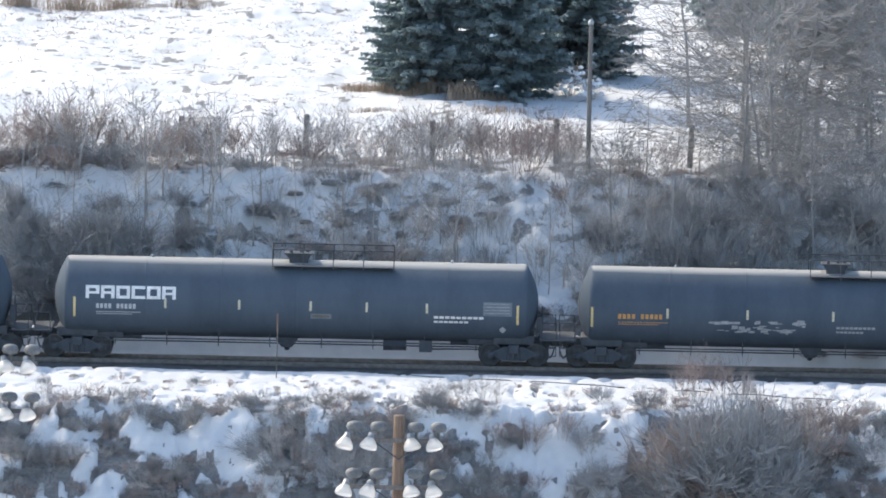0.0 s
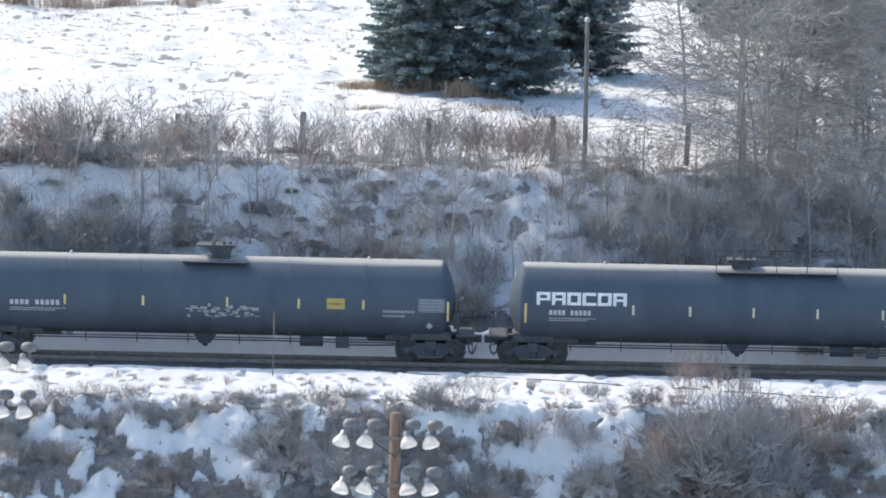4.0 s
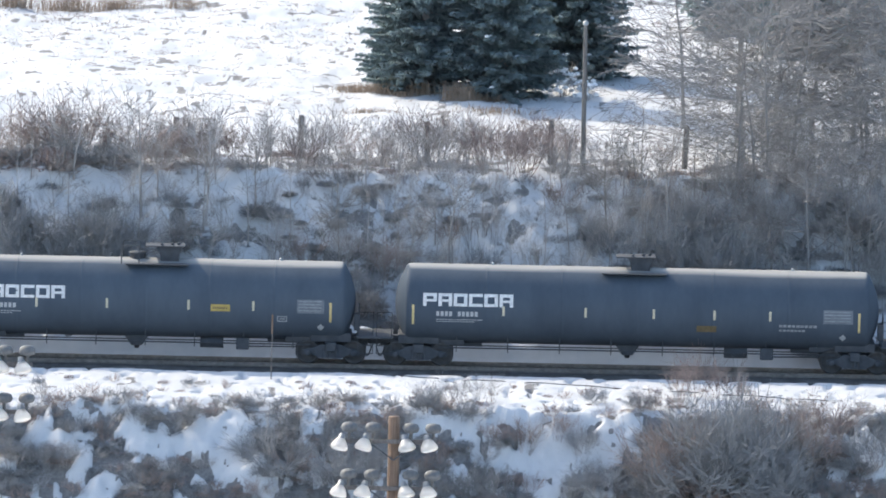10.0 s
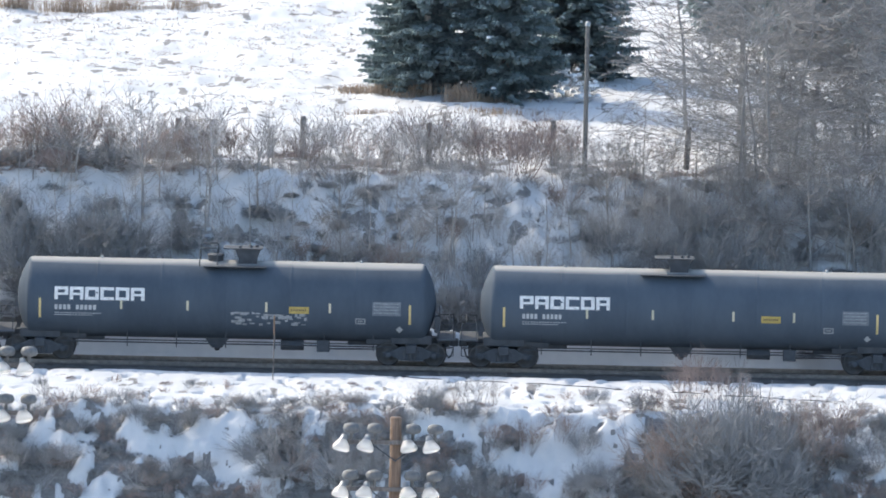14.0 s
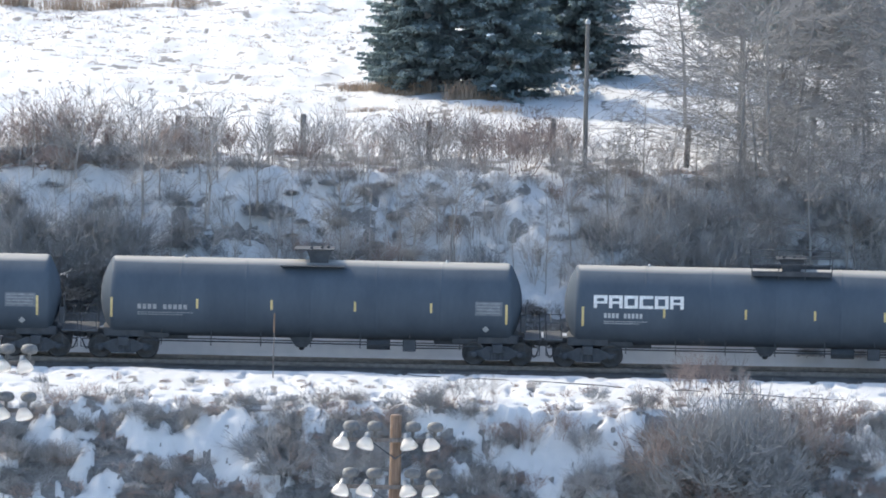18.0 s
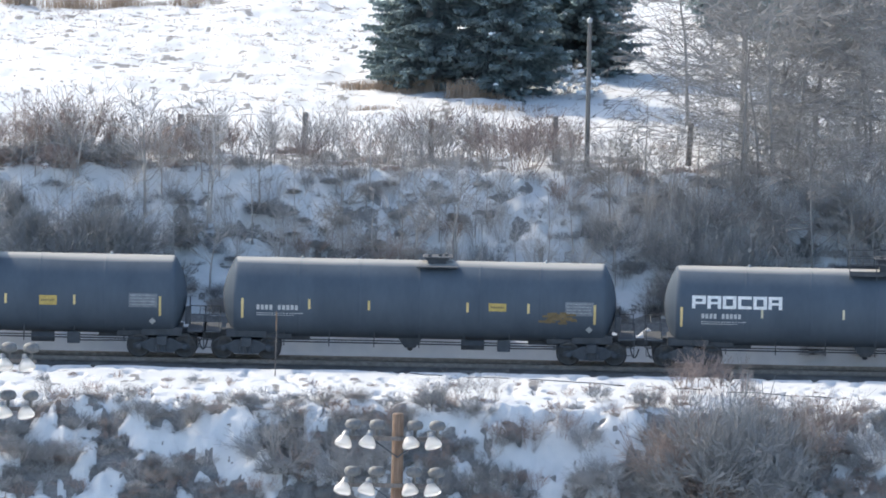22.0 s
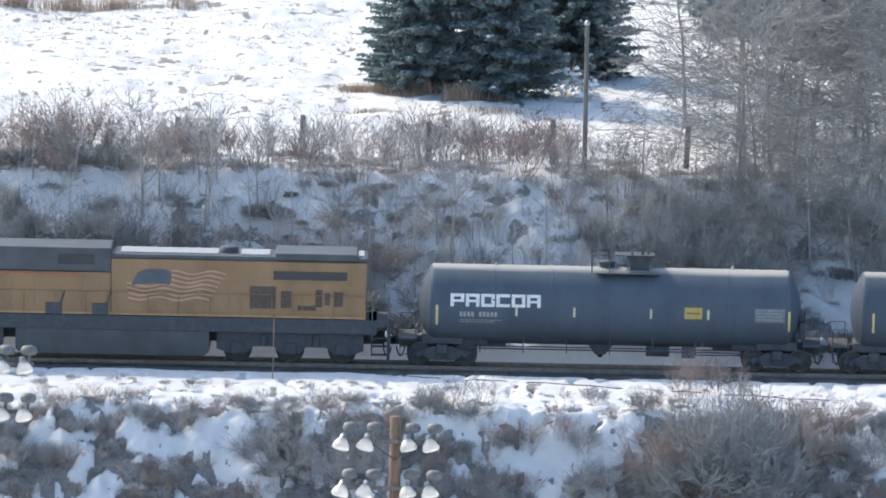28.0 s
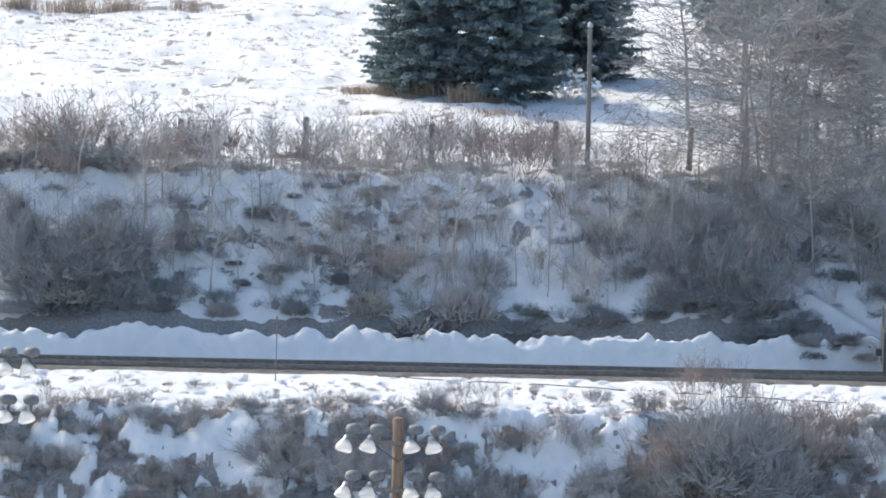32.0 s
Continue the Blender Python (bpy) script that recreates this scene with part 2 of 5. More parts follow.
# ---- shapes ----
class Shape:
    """Collects the faces of one mesh."""

    def __init__(self):
        self.v, self.f, self.smooth = [], [], []

    def add(self, verts, faces, smooth=False):
        k = len(self.v)
        self.v += [tuple(p) for p in verts]
        self.f += [tuple(i + k for i in f) for f in faces]
        self.smooth += [smooth] * len(faces)
        return self

    def box(self, x0, x1, y0, y1, z0, z1, bevel=0.0):
        if bevel:
            return self.lump(x0, x1, y0, y1, z0, z1, bevel)
        v = [(x, y, z) for x in (x0, x1) for y in (y0, y1) for z in (z0, z1)]
        return self.add(v, [(0, 1, 3, 2), (4, 6, 7, 5), (0, 4, 5, 1), (2, 3, 7, 6), (0, 2, 6, 4), (1, 5, 7, 3)])

    def lump(self, x0, x1, y0, y1, z0, z1, b):
        """A box with chamfered edges."""
        bm = bmesh.new()
        bmesh.ops.create_cube(bm, size=1)
        for p in bm.verts:
            p.co = ((x0 + x1) / 2 + p.co.x * (x1 - x0), (y0 + y1) / 2 + p.co.y * (y1 - y0), (z0 + z1) / 2 + p.co.z * (z1 - z0))
        bmesh.ops.bevel(bm, geom=bm.edges[:], offset=b, segments=2, affect="EDGES", profile=0.5)
        bm.verts.index_update()
        self.add([p.co for p in bm.verts], [[p.index for p in f.verts] for f in bm.faces])
        bm.free()
        return self

    def tube(self, a, b, r0, r1=None, n=6, caps=False, smooth=True):
        a, b = Vector(a), Vector(b)
        r1 = r0 if r1 is None else r1
        d = b - a
        if d.length < 1e-6:
            return self
        d.normalize()
        s = d.orthogonal().normalized()
        u = d.cross(s)
        ring = [(math.cos(2 * math.pi * i / n), math.sin(2 * math.pi * i / n)) for i in range(n)]
        v = [a + (s * c + u * w) * r0 for c, w in ring] + [b + (s * c + u * w) * r1 for c, w in ring]
        f = [(i, (i + 1) % n, n + (i + 1) % n, n + i) for i in range(n)]
        self.add(v, f, smooth)
        if caps:
            self.add(v[:n], [tuple(range(n))[::-1]])
            self.add(v[n:], [tuple(range(n))])
        return self

    def line(self, pts, r0, r1=None, n=5):
        r1 = r0 if r1 is None else r1
        k = len(pts) - 1
        for i in range(k):
            self.tube(pts[i], pts[i + 1], r0 + (r1 - r0) * i / k, r0 + (r1 - r0) * (i + 1) / k, n)
        return self

    def rope(self, pts, r0, r1, n=5):
        """A bent tapered limb along points, one connected skin."""
        k = len(pts) - 1
        v = []
        for i, p in enumerate(pts):
            d = (pts[min(i + 1, k)] - pts[max(i - 1, 0)]).normalized()
            a = d.orthogonal().normalized() if i == 0 else (a - d * a.dot(d)).normalized()
            b = d.cross(a)
            r = r0 + (r1 - r0) * i / k
            v += [p + (a * math.cos(2 * math.pi * j / n) + b * math.sin(2 * math.pi * j / n)) * r for j in range(n)]
        return self.add(v, [(i * n + j, i * n + (j + 1) % n, (i + 1) * n + (j + 1) % n, (i + 1) * n + j) for i in range(k) for j in range(n)], n > 3)

    def lathe(self, profile, n=32, axis="x", at=(0, 0, 0), smooth=True):
        """Turns (along, radius) pairs round an axis through at."""
        v, f = [], []
        for s, r in profile:
            for i in range(n):
                c, w = math.cos(2 * math.pi * i / n) * r, math.sin(2 * math.pi * i / n) * r
                p = {"x": (s, c, w), "y": (c, s, w), "z": (c, w, s)}[axis]
                v.append((at[0] + p[0], at[1] + p[1], at[2] + p[2]))
        for j in range(len(profile) - 1):
            for i in range(n):
                f.append((j * n + i, j * n + (i + 1) % n, (j + 1) * n + (i + 1) % n, (j + 1) * n + i))
        return self.add(v, f, smooth)

    def prism(self, outline, y0, y1):
        """An outline in x and z, drawn out from y0 to y1."""
        n = len(outline)
        v = [(x, y0, z) for x, z in outline] + [(x, y1, z) for x, z in outline]
        f = [(i, (i + 1) % n, n + (i + 1) % n, n + i) for i in range(n)]
        return self.add(v, f + [tuple(range(n))[::-1], tuple(range(n, 2 * n))])

    def mesh(self, name, material):
        me = bpy.data.meshes.new(name)
        me.from_pydata(self.v, [], self.f)
        me.polygons.foreach_set("use_smooth", self.smooth)
        me.materials.append(material)
        if len(self.f) < 4000:
            bm = bmesh.new()
            bm.from_mesh(me)
            bmesh.ops.recalc_face_normals(bm, faces=bm.faces)
            bm.to_mesh(me)
            bm.free()
        return me


def part(name, shape, material, parent=None, label="", at=None):
    ob = new(name, shape.mesh(name, material))
    ob.parent = parent
    if at is not None:
        ob.matrix_basis = at
    if label:
        tagged(ob, label)
    return ob


def thing(name, label, category, group="", at=None):
    ob = new(name)
    ob.empty_display_size = 0.2
    if at is not None:
        ob.matrix_basis = at
    return tagged(ob, label, category, group)


# ---- ground ----
def mesh_noise(x, y, scale, seed):
    """Smooth value noise between 0 and 1 on arrays."""
    u, w = np.asarray(x) / scale, np.asarray(y) / scale
    i, j = np.floor(u), np.floor(w)
    a, b = u - i, w - j
    a, b = a * a * (3 - 2 * a), b * b * (3 - 2 * b)

    def at(p, q):
        h = np.sin(p * 127.1 + q * 311.7 + seed * 74.7) * 43758.5453
        return h - np.floor(h)

    return (at(i, j) * (1 - a) + at(i + 1, j) * a) * (1 - b) + (at(i, j + 1) * (1 - a) + at(i + 1, j + 1) * a) * b


def cloud(x, y, scale, seed, octaves=4):
    s, k = 0, 0
    for o in range(octaves):
        s, k = s + mesh_noise(x, y, scale / 2 ** o, seed + o * 7) / 2 ** o, k + 1 / 2 ** o
    return s / k - 0.5


PROFILE_Y = (-2600, -700, -400, -120, -15.47, -12.6, -10, -3.2, -2.75, -1.2, 1.3, 1.9, 2.8, 3.15, 3.4, 3.7, 4.2, 4.6, 5.4, 10.2, 50, 100, 160, 700, 2600)
PROFILE_Z = (190, 75, 47.4, -6.8, -6.8, -3.69, -0.6, -0.064, -0.42, -0.5, -0.5, -0.38, -0.36, 0.58, 0.72, 0.6, 0.15, 0.22, 1.25, 6.25, 8.25, 11.0, 15, 90, 230)


def trail(x, y):
    """The narrow snowy trail that climbs the bank: how far a place lies on it, and its middle line."""
    mid = np.clip(7.2 - (x - 13.0) * 0.5, 4.7, 7.5)
    return np.clip((0.6 - np.abs(y - mid)) / 0.25, 0, 1) * np.clip((x - 12.6) / 0.8, 0, 1) * np.clip((26 - x) / 4, 0, 1), mid


def ground_z(x, y):
    x, y = np.asarray(x, float), np.asarray(y, float)
    near = np.exp(-(np.maximum(np.abs(x) - 40, 0) / 60) ** 2)
    # the cut bank and the crest waver along the track
    wob = cloud(x, y * 0.15, 5.0, 3, 5) * 1.1 * np.clip((y - 3.4) / 1.2, 0, 1) * np.clip((18 - y) / 6, 0, 1)
    front = np.where(y < -8, cloud(x, y, 7.0, 9, 3) * 2.0 * np.clip((-8 - y) / 4, 0, 1), 0)
    z = np.interp(y + wob + front, PROFILE_Y, PROFILE_Z)
    bench, mid = trail(x, y)
    z = z * (1 - bench) + (np.interp(mid, PROFILE_Y, PROFILE_Z) + (y - mid) * 0.1) * bench
    rail = np.clip((np.abs(y) - 1.9) / 0.9, 0, 1) * (1 - 0.6 * np.clip(1 - np.abs(y - 3.5) / 1.2, 0, 1))
    slope = np.clip((y - 5) / 1.2, 0, 1) * np.clip((12 - y) / 2, 0, 1) * (1 - bench)
    fore = np.clip((-8 - y) / 2.5, 0, 1)
    field = np.clip((y - 11) / 4, 0, 1)
    z = z + near * (cloud(x, y * 0.6, 1.6, 71, 4) * 0.8 + cloud(x, y, 0.5, 72, 3) * 0.75 + cloud(x, y * 0.2, 5.0, 73, 2) * 0.3) * np.clip((y - 3.0) / 0.25, 0, 1) * np.clip((4.5 - y) / 0.7, 0, 1)
    z = z + rail * near * (
        cloud(x, y, 0.75, 21, 3) * (0.09 + 0.5 * slope + 0.6 * fore + 0.16 * field)
        + np.abs(cloud(x, y, 1.5, 27, 2)) * (0.5 * fore + 0.3 * slope)
        + cloud(x, y, 4.0, 22, 3) * (0.12 + 0.5 * slope + 0.6 * fore + 0.5 * field)
        + np.maximum(cloud(x, y * 0.5, 0.3, 25, 2) - 0.12, 0) * (-1.0 * np.clip((y + 12) / 2, 0, 1) * np.clip((-2.6 - y) / 1, 0, 1)))
    z = z - near * 0.22 * (fore * np.clip(front_patch(x, y) / 0.06 + 0.5, 0, 1) + 0.35 * slope * np.clip(slope_patch(x, y) / 0.06 + 0.5, 0, 1))
    return z + cloud(x, y, 220, 31, 3) * 40 * np.clip((np.hypot(x, y * 0.8) - 250) / 600, 0, 1) * np.clip((np.abs(y) - 60) / 200, 0, 1)


def front_patch(x, y):
    """Where brush and dead growth break the snow of the bank in front of the track: above 0."""
    return cloud(x, y * 1.2, 0.95, 91, 3) + cloud(x, y, 4.0, 93, 2) * 0.5 + cloud(x, y, 0.35, 92, 2) * 0.3 + 0.03


def slope_patch(x, y):
    """The same on the bank behind the track, in low wide clumps."""
    return cloud(x, y * 1.8, 0.95, 57, 4) + cloud(x, y, 6.0, 58, 2) * 0.2 - 0.12


def ragged(lo, hi, v, soft=0.12):
    return np.clip((v - lo) / soft, 0, 1) * np.clip((hi - v) / soft, 0, 1)


def bare_ground(x, y):
    """How far earth and dead growth show through the snow, from 0 to 1."""
    edge = cloud(x, y, 1.6, 51, 4) * 1.3 + cloud(x, y * 0.2, 4.0, 3, 3) * 0.9
    cut = ragged(3.8, 5.5, y + edge * np.where(y > 4.6, 1.1, 0.45), 0.1)
    slope = 0.6 * np.clip(slope_patch(x, y) / 0.06 + 0.1, 0, 1) * np.clip((y - 5) / 0.5, 0, 1) * np.clip((10.6 - y) / 0.5, 0, 1)
    weeds = cloud(x, y * 0.8, 0.55, 63, 3) + cloud(x, y * 0.3, 11.0, 64, 3) * 0.35 + 0.13 * np.clip((19 - y) / 5, 0, 1)
    field = np.clip((weeds - 0.12) / 0.06, 0, 1) * np.clip((y - 10.6) / 1.0, 0, 1) * 0.66
    verge = np.clip((cloud(x, y * 0.5, 0.7, 66, 2) - 0.2) / 0.06, 0, 1) * np.clip((-3.2 - y) / 1.5, 0, 1) * np.clip((y + 10.5) / 1.5, 0, 1) * 0.55
    front = np.clip(front_patch(x, y) / 0.04, 0, 1) * np.clip((-9.2 - y + cloud(x, y, 2.0, 95, 3) * 3) / 0.8, 0, 1)
    specks = 0.7 * np.clip((cloud(x, y, 0.32, 97, 2) - 0.27) / 0.05, 0, 1) * np.clip((-4.2 - y) / 1, 0, 1)
    ballast = ragged(-3.12, -1.5, y, 0.08)
    slope = slope * (1 - trail(x, y)[0])
    cut = cut * (1 - trail(x, y)[0])
    seen = np.clip((80 - np.abs(x)) / 20, 0, 1) * np.clip((y + 24) / 4, 0, 1) * np.clip((90 - y) / 10, 0, 1)
    return np.clip(np.maximum.reduce([cut, ballast, slope * seen, field * seen, verge * seen, front * seen, specks * seen]), 0, 1)


def stretch_out(a, b, step, far, ratio=1.16):
    mid = list(np.arange(a, b + step / 2, step))
    for end, sign in ((b, 1), (a, -1)):
        s, p, out = step, end, []
        while abs(p) < far:
            s *= ratio
            p += sign * s
            out.append(p)
        mid = mid + out if sign > 0 else out[::-1] + mid
    return np.array(mid)


def build_ground():
    xs = stretch_out(-21.5, 21.5, 0.11, 2400)
    ys = stretch_out(-17, 14.5, 0.09, 2400)
    fine = np.arange(14.9, 72, 0.4)
    ys = np.concatenate([ys[ys <= 14.5], fine, ys[ys > 72.5]])
    gx, gy = np.meshgrid(xs, ys)
    gz = ground_z(gx, gy)
    w, h = len(xs), len(ys)
    co = np.stack([gx, gy, gz], -1).reshape(-1, 3)
    i = np.arange(w * h).reshape(h, w)
    quads = np.stack([i[:-1, :-1], i[:-1, 1:], i[1:, 1:], i[1:, :-1]], -1).reshape(-1, 4)
    me = bpy.data.meshes.new("ground")
    me.vertices.add(len(co))
    me.vertices.foreach_set("co", co.astype(np.float32).ravel())
    me.loops.add(quads.size)
    me.loops.foreach_set("vertex_index", quads.astype(np.int32).ravel())
    me.polygons.add(len(quads))
    me.polygons.foreach_set("loop_start", np.arange(0, quads.size, 4, dtype=np.int32))
    me.polygons.foreach_set("use_smooth", np.ones(len(quads), dtype=bool))
    me.update(calc_edges=True)
    me.attributes.new("bare", "FLOAT", "POINT").data.foreach_set("value", bare_ground(gx, gy).astype(np.float32).ravel())
    me.materials.append(GROUND)
    tagged(new("ground", me), "snow-covered hillside with bare earth banks and a wide white field", "ground", kind="structure")


build_ground()


def level(x, y):
    return float(ground_z(np.array([x]), np.array([y]))[0])


# ---- track ----
def build_track():
    x0, x1 = -420, 420
    rng = random.Random(5)
    s = Shape()
    xs = [x0 + (x1 - x0) * i / 420 for i in range(421)]
    cross = ((-2.5, -0.62), (-1.85, -0.3), (-1.4, -0.195), (-0.8, -0.2), (0, -0.215), (0.8, -0.2), (1.4, -0.195), (1.75, -0.32), (2.3, -0.6))
    rows = [[(x, y + rng.uniform(-0.05, 0.05), z + rng.uniform(-0.015, 0.012)) for y, z in cross] for x in xs]
    k = len(cross)
    s.add([p for r in rows for p in r], [(i * k + j, i * k + j + 1, (i + 1) * k + j + 1, (i + 1) * k + j) for i in range(420) for j in range(k - 1)], True)
    bed = part("track_bed", s, BALLAST)
    tagged(bed, "brown crushed-stone railway track bed cleared of snow", "track", kind="structure")
    for y in (-0.755, 0.755):
        r = Shape()
        side = ((-0.07, -0.19), (0.07, -0.19), (0.07, -0.175), (0.012, -0.15), (0.012, -0.045), (0.037, -0.035), (0.037, -0.004), (0.025, 0), (-0.025, 0), (-0.037, -0.004), (-0.037, -0.035), (-0.012, -0.045), (-0.012, -0.15), (-0.07, -0.175))
        n = len(side)
        v = [(x, y + a, b) for x in (x0, x1) for a, b in side]
        r.add(v, [(i, (i + 1) % n, n + (i + 1) % n, n + i) for i in range(n)])
        part("rail", r, STEEL, bed, "rusty steel rail with a worn head")
    tie = Shape().lump(-0.115, 0.115, -1.3, 1.3, -0.37, -0.19, 0.012).mesh("tie", TIE)
    for i in range(-60, 61):
        ob = new("tie", tie)
        ob.parent = bed
        ob.matrix_basis = pose(i * 0.54 + rng.uniform(-0.03, 0.03), rng.uniform(-0.04, 0.04), rng.uniform(-0.006, 0.004), 0, 0, rng.uniform(-1.2, 1.2))
    rest = Shape()
    for i in range(-770, 771):
        if abs(i) > 60:
            rest.box(i * 0.54 - 0.115, i * 0.54 + 0.115, -1.3, 1.3, -0.37, -0.19)
    tagged(part("far_ties", rest, TIE, bed, "wooden ties further along the track"), kind="stuff")


build_track()

# ---- train ----
R, ZC = 1.53, 2.37


def skin(shape, x0, x1, z0, z1, lift=0.006):
    """A painted patch on the near side of a tank, bent to its round."""
    k = max(1, int((z1 - z0) / 0.15))
    zs = [z0 + (z1 - z0) * i / k for i in range(k + 1)]
    v = []
    for z in zs:
        y = -(R + lift) * math.cos(math.asin(max(-0.999, min(0.999, (z - ZC) / R))))
        zz = ZC + (z - ZC) * (1 + lift / R)
        v += [(x0, y, zz), (x1, y, zz)]
    return shape.add(v, [(2 * i, 2 * i + 1, 2 * i + 3, 2 * i + 2) for i in range(k)], True)


def bars(shape, x0, x1, z0, z1, count, gap=0.28, skip=None):
    """A run of small blocks, as of characters that cannot be read."""
    w = (x1 - x0) / count
    for i in range(count):
        if i != skip:
            skin(shape, x0 + i * w, x0 + (i + 1 - gap) * w, z0, z1)
    return shape


def emblem(x0, x1, z0, z1):
    """The owner's mark as six plain hollow blocks."""
    s, w = Shape(), (x1 - x0) / 6
    a = 0.115
    for i in range(6):
        p, q = x0 + i * w + 0.03, x0 + (i + 1) * w - 0.03
        skin(s, p, q, z1 - a, z1)
        skin(s, p, p + a * 1.15, z0, z1 - a)
        if i in (2, 3, 4):
            skin(s, p + a * 1.15, q, z0, z0 + a)
            if i != 3:
                skin(s, q - a * 1.15, q, z0 + a, z1 - a)
        else:
            skin(s, p + a * 1.15, q, z0 + 0.17, z0 + 0.17 + a * 0.8)
            skin(s, q - a * 1.15, q, z0 + 0.17 + a * 0.8, z1 - a)
            if i:
                skin(s, q - a * 1.15, q, z0, z0 + 0.17)
    return s


def wheelset_shape(r):
    s = Shape()
    for side in (-1, 1):
        y = side * 0.755
        prof = [(y + side * 0.06, 0.07), (y + side * 0.06, 0.13), (y + side * 0.03, 0.16), (y + side * 0.01, r - 0.1), (y + side * 0.065, r - 0.07), (y + side * 0.065, r - 0.004), (y - side * 0.05, r), (y - side * 0.065, r + 0.025), (y - side * 0.08, r + 0.02), (y - side * 0.08, r - 0.07), (y - side * 0.02, r - 0.1), (y - side * 0.02, 0.13), (y - side * 0.08, 0.1)]
        s.lathe(prof, 28, "y")
        for i in range(4):
            a = math.pi / 2 * i
            s.box(math.cos(a) * 0.2 - 0.03, math.cos(a) * 0.2 + 0.03, y + side * 0.03 - 0.02, y + side * 0.03 + 0.02, math.sin(a) * 0.2 - 0.03, math.sin(a) * 0.2 + 0.03)
    return s.tube((0, -1.02, 0), (0, 1.02, 0), 0.075, n=10, caps=True)


WHEELSETS = []
WHEEL_MESH, BIG_WHEEL_MESH = None, None


def add_wheelset(parent, x, r, mesh):
    ob = new("wheelset", mesh)
    ob.parent = parent
    ob.matrix_basis = pose(x, 0, r)
    WHEELSETS.append((ob, x, r))


def truck(parent, x):
    s = Shape()
    for side in (-1, 1):
        y = side * 1.02
        out = [(-1.1, 0.38), (-1.1, 0.54), (-0.72, 0.62), (-0.40, 0.78), (0.40, 0.78), (0.72, 0.62), (1.1, 0.54), (1.1, 0.38), (0.72, 0.40), (0.42, 0.24), (-0.42, 0.24), (-0.72, 0.40)]
        s.prism([(a, b) for a, b in out], y - 0.07, y + 0.07)
        for w in (-0.889, 0.889):
            s.lathe([(y - 0.10 * side, 0.02), (y - 0.10 * side, 0.13), (y + 0.14 * side, 0.13), (y + 0.16 * side, 0.09), (y + 0.16 * side, 0.01)], 14, "y", at=(w, 0, 0.457))
        for w in (-0.22, 0, 0.22):
            s.lathe([(0.28, 0.09), (0.62, 0.09)], 10, "z", at=(w, y + side * 0.02, 0))
    s.lump(-0.2, 0.2, -1.25, 1.25, 0.52, 0.86, 0.03)
    s.box(-1.3, 1.3, -0.08, 0.08, 0.42, 0.5)
    t = part("truck", s, UNDER, parent, "black cast-steel freight truck", at=pose(x, 0, 0))
    for w in (-0.889, 0.889):
        add_wheelset(t, w, 0.457, WHEEL_MESH)
    return t


def coupler(parent, x, side):
    s = Shape()
    s.lump(min(x - side * 0.55, x - side * 0.1), max(x - side * 0.55, x - side * 0.1), -0.09, 0.09, 0.78, 0.96, 0.02)
    s.lump(x - 0.17, x + 0.17, -0.16, 0.16, 0.72, 1.02, 0.05)
    part("coupler", s, UNDER, parent, "knuckle coupler of worn cast steel")
    h = Shape()
    pts = [(x - side * 0.35, -0.42, 0.86)] + [(x - side * (0.35 - 0.32 * i / 6), -0.42, 0.72 - 0.42 * math.sin(math.pi * min(1, i / 7 + 0.1))) for i in range(7)]
    part("air_hose", h.line(pts, 0.028, 0.028, 7), UNDER, parent, "hanging black rubber air hose")


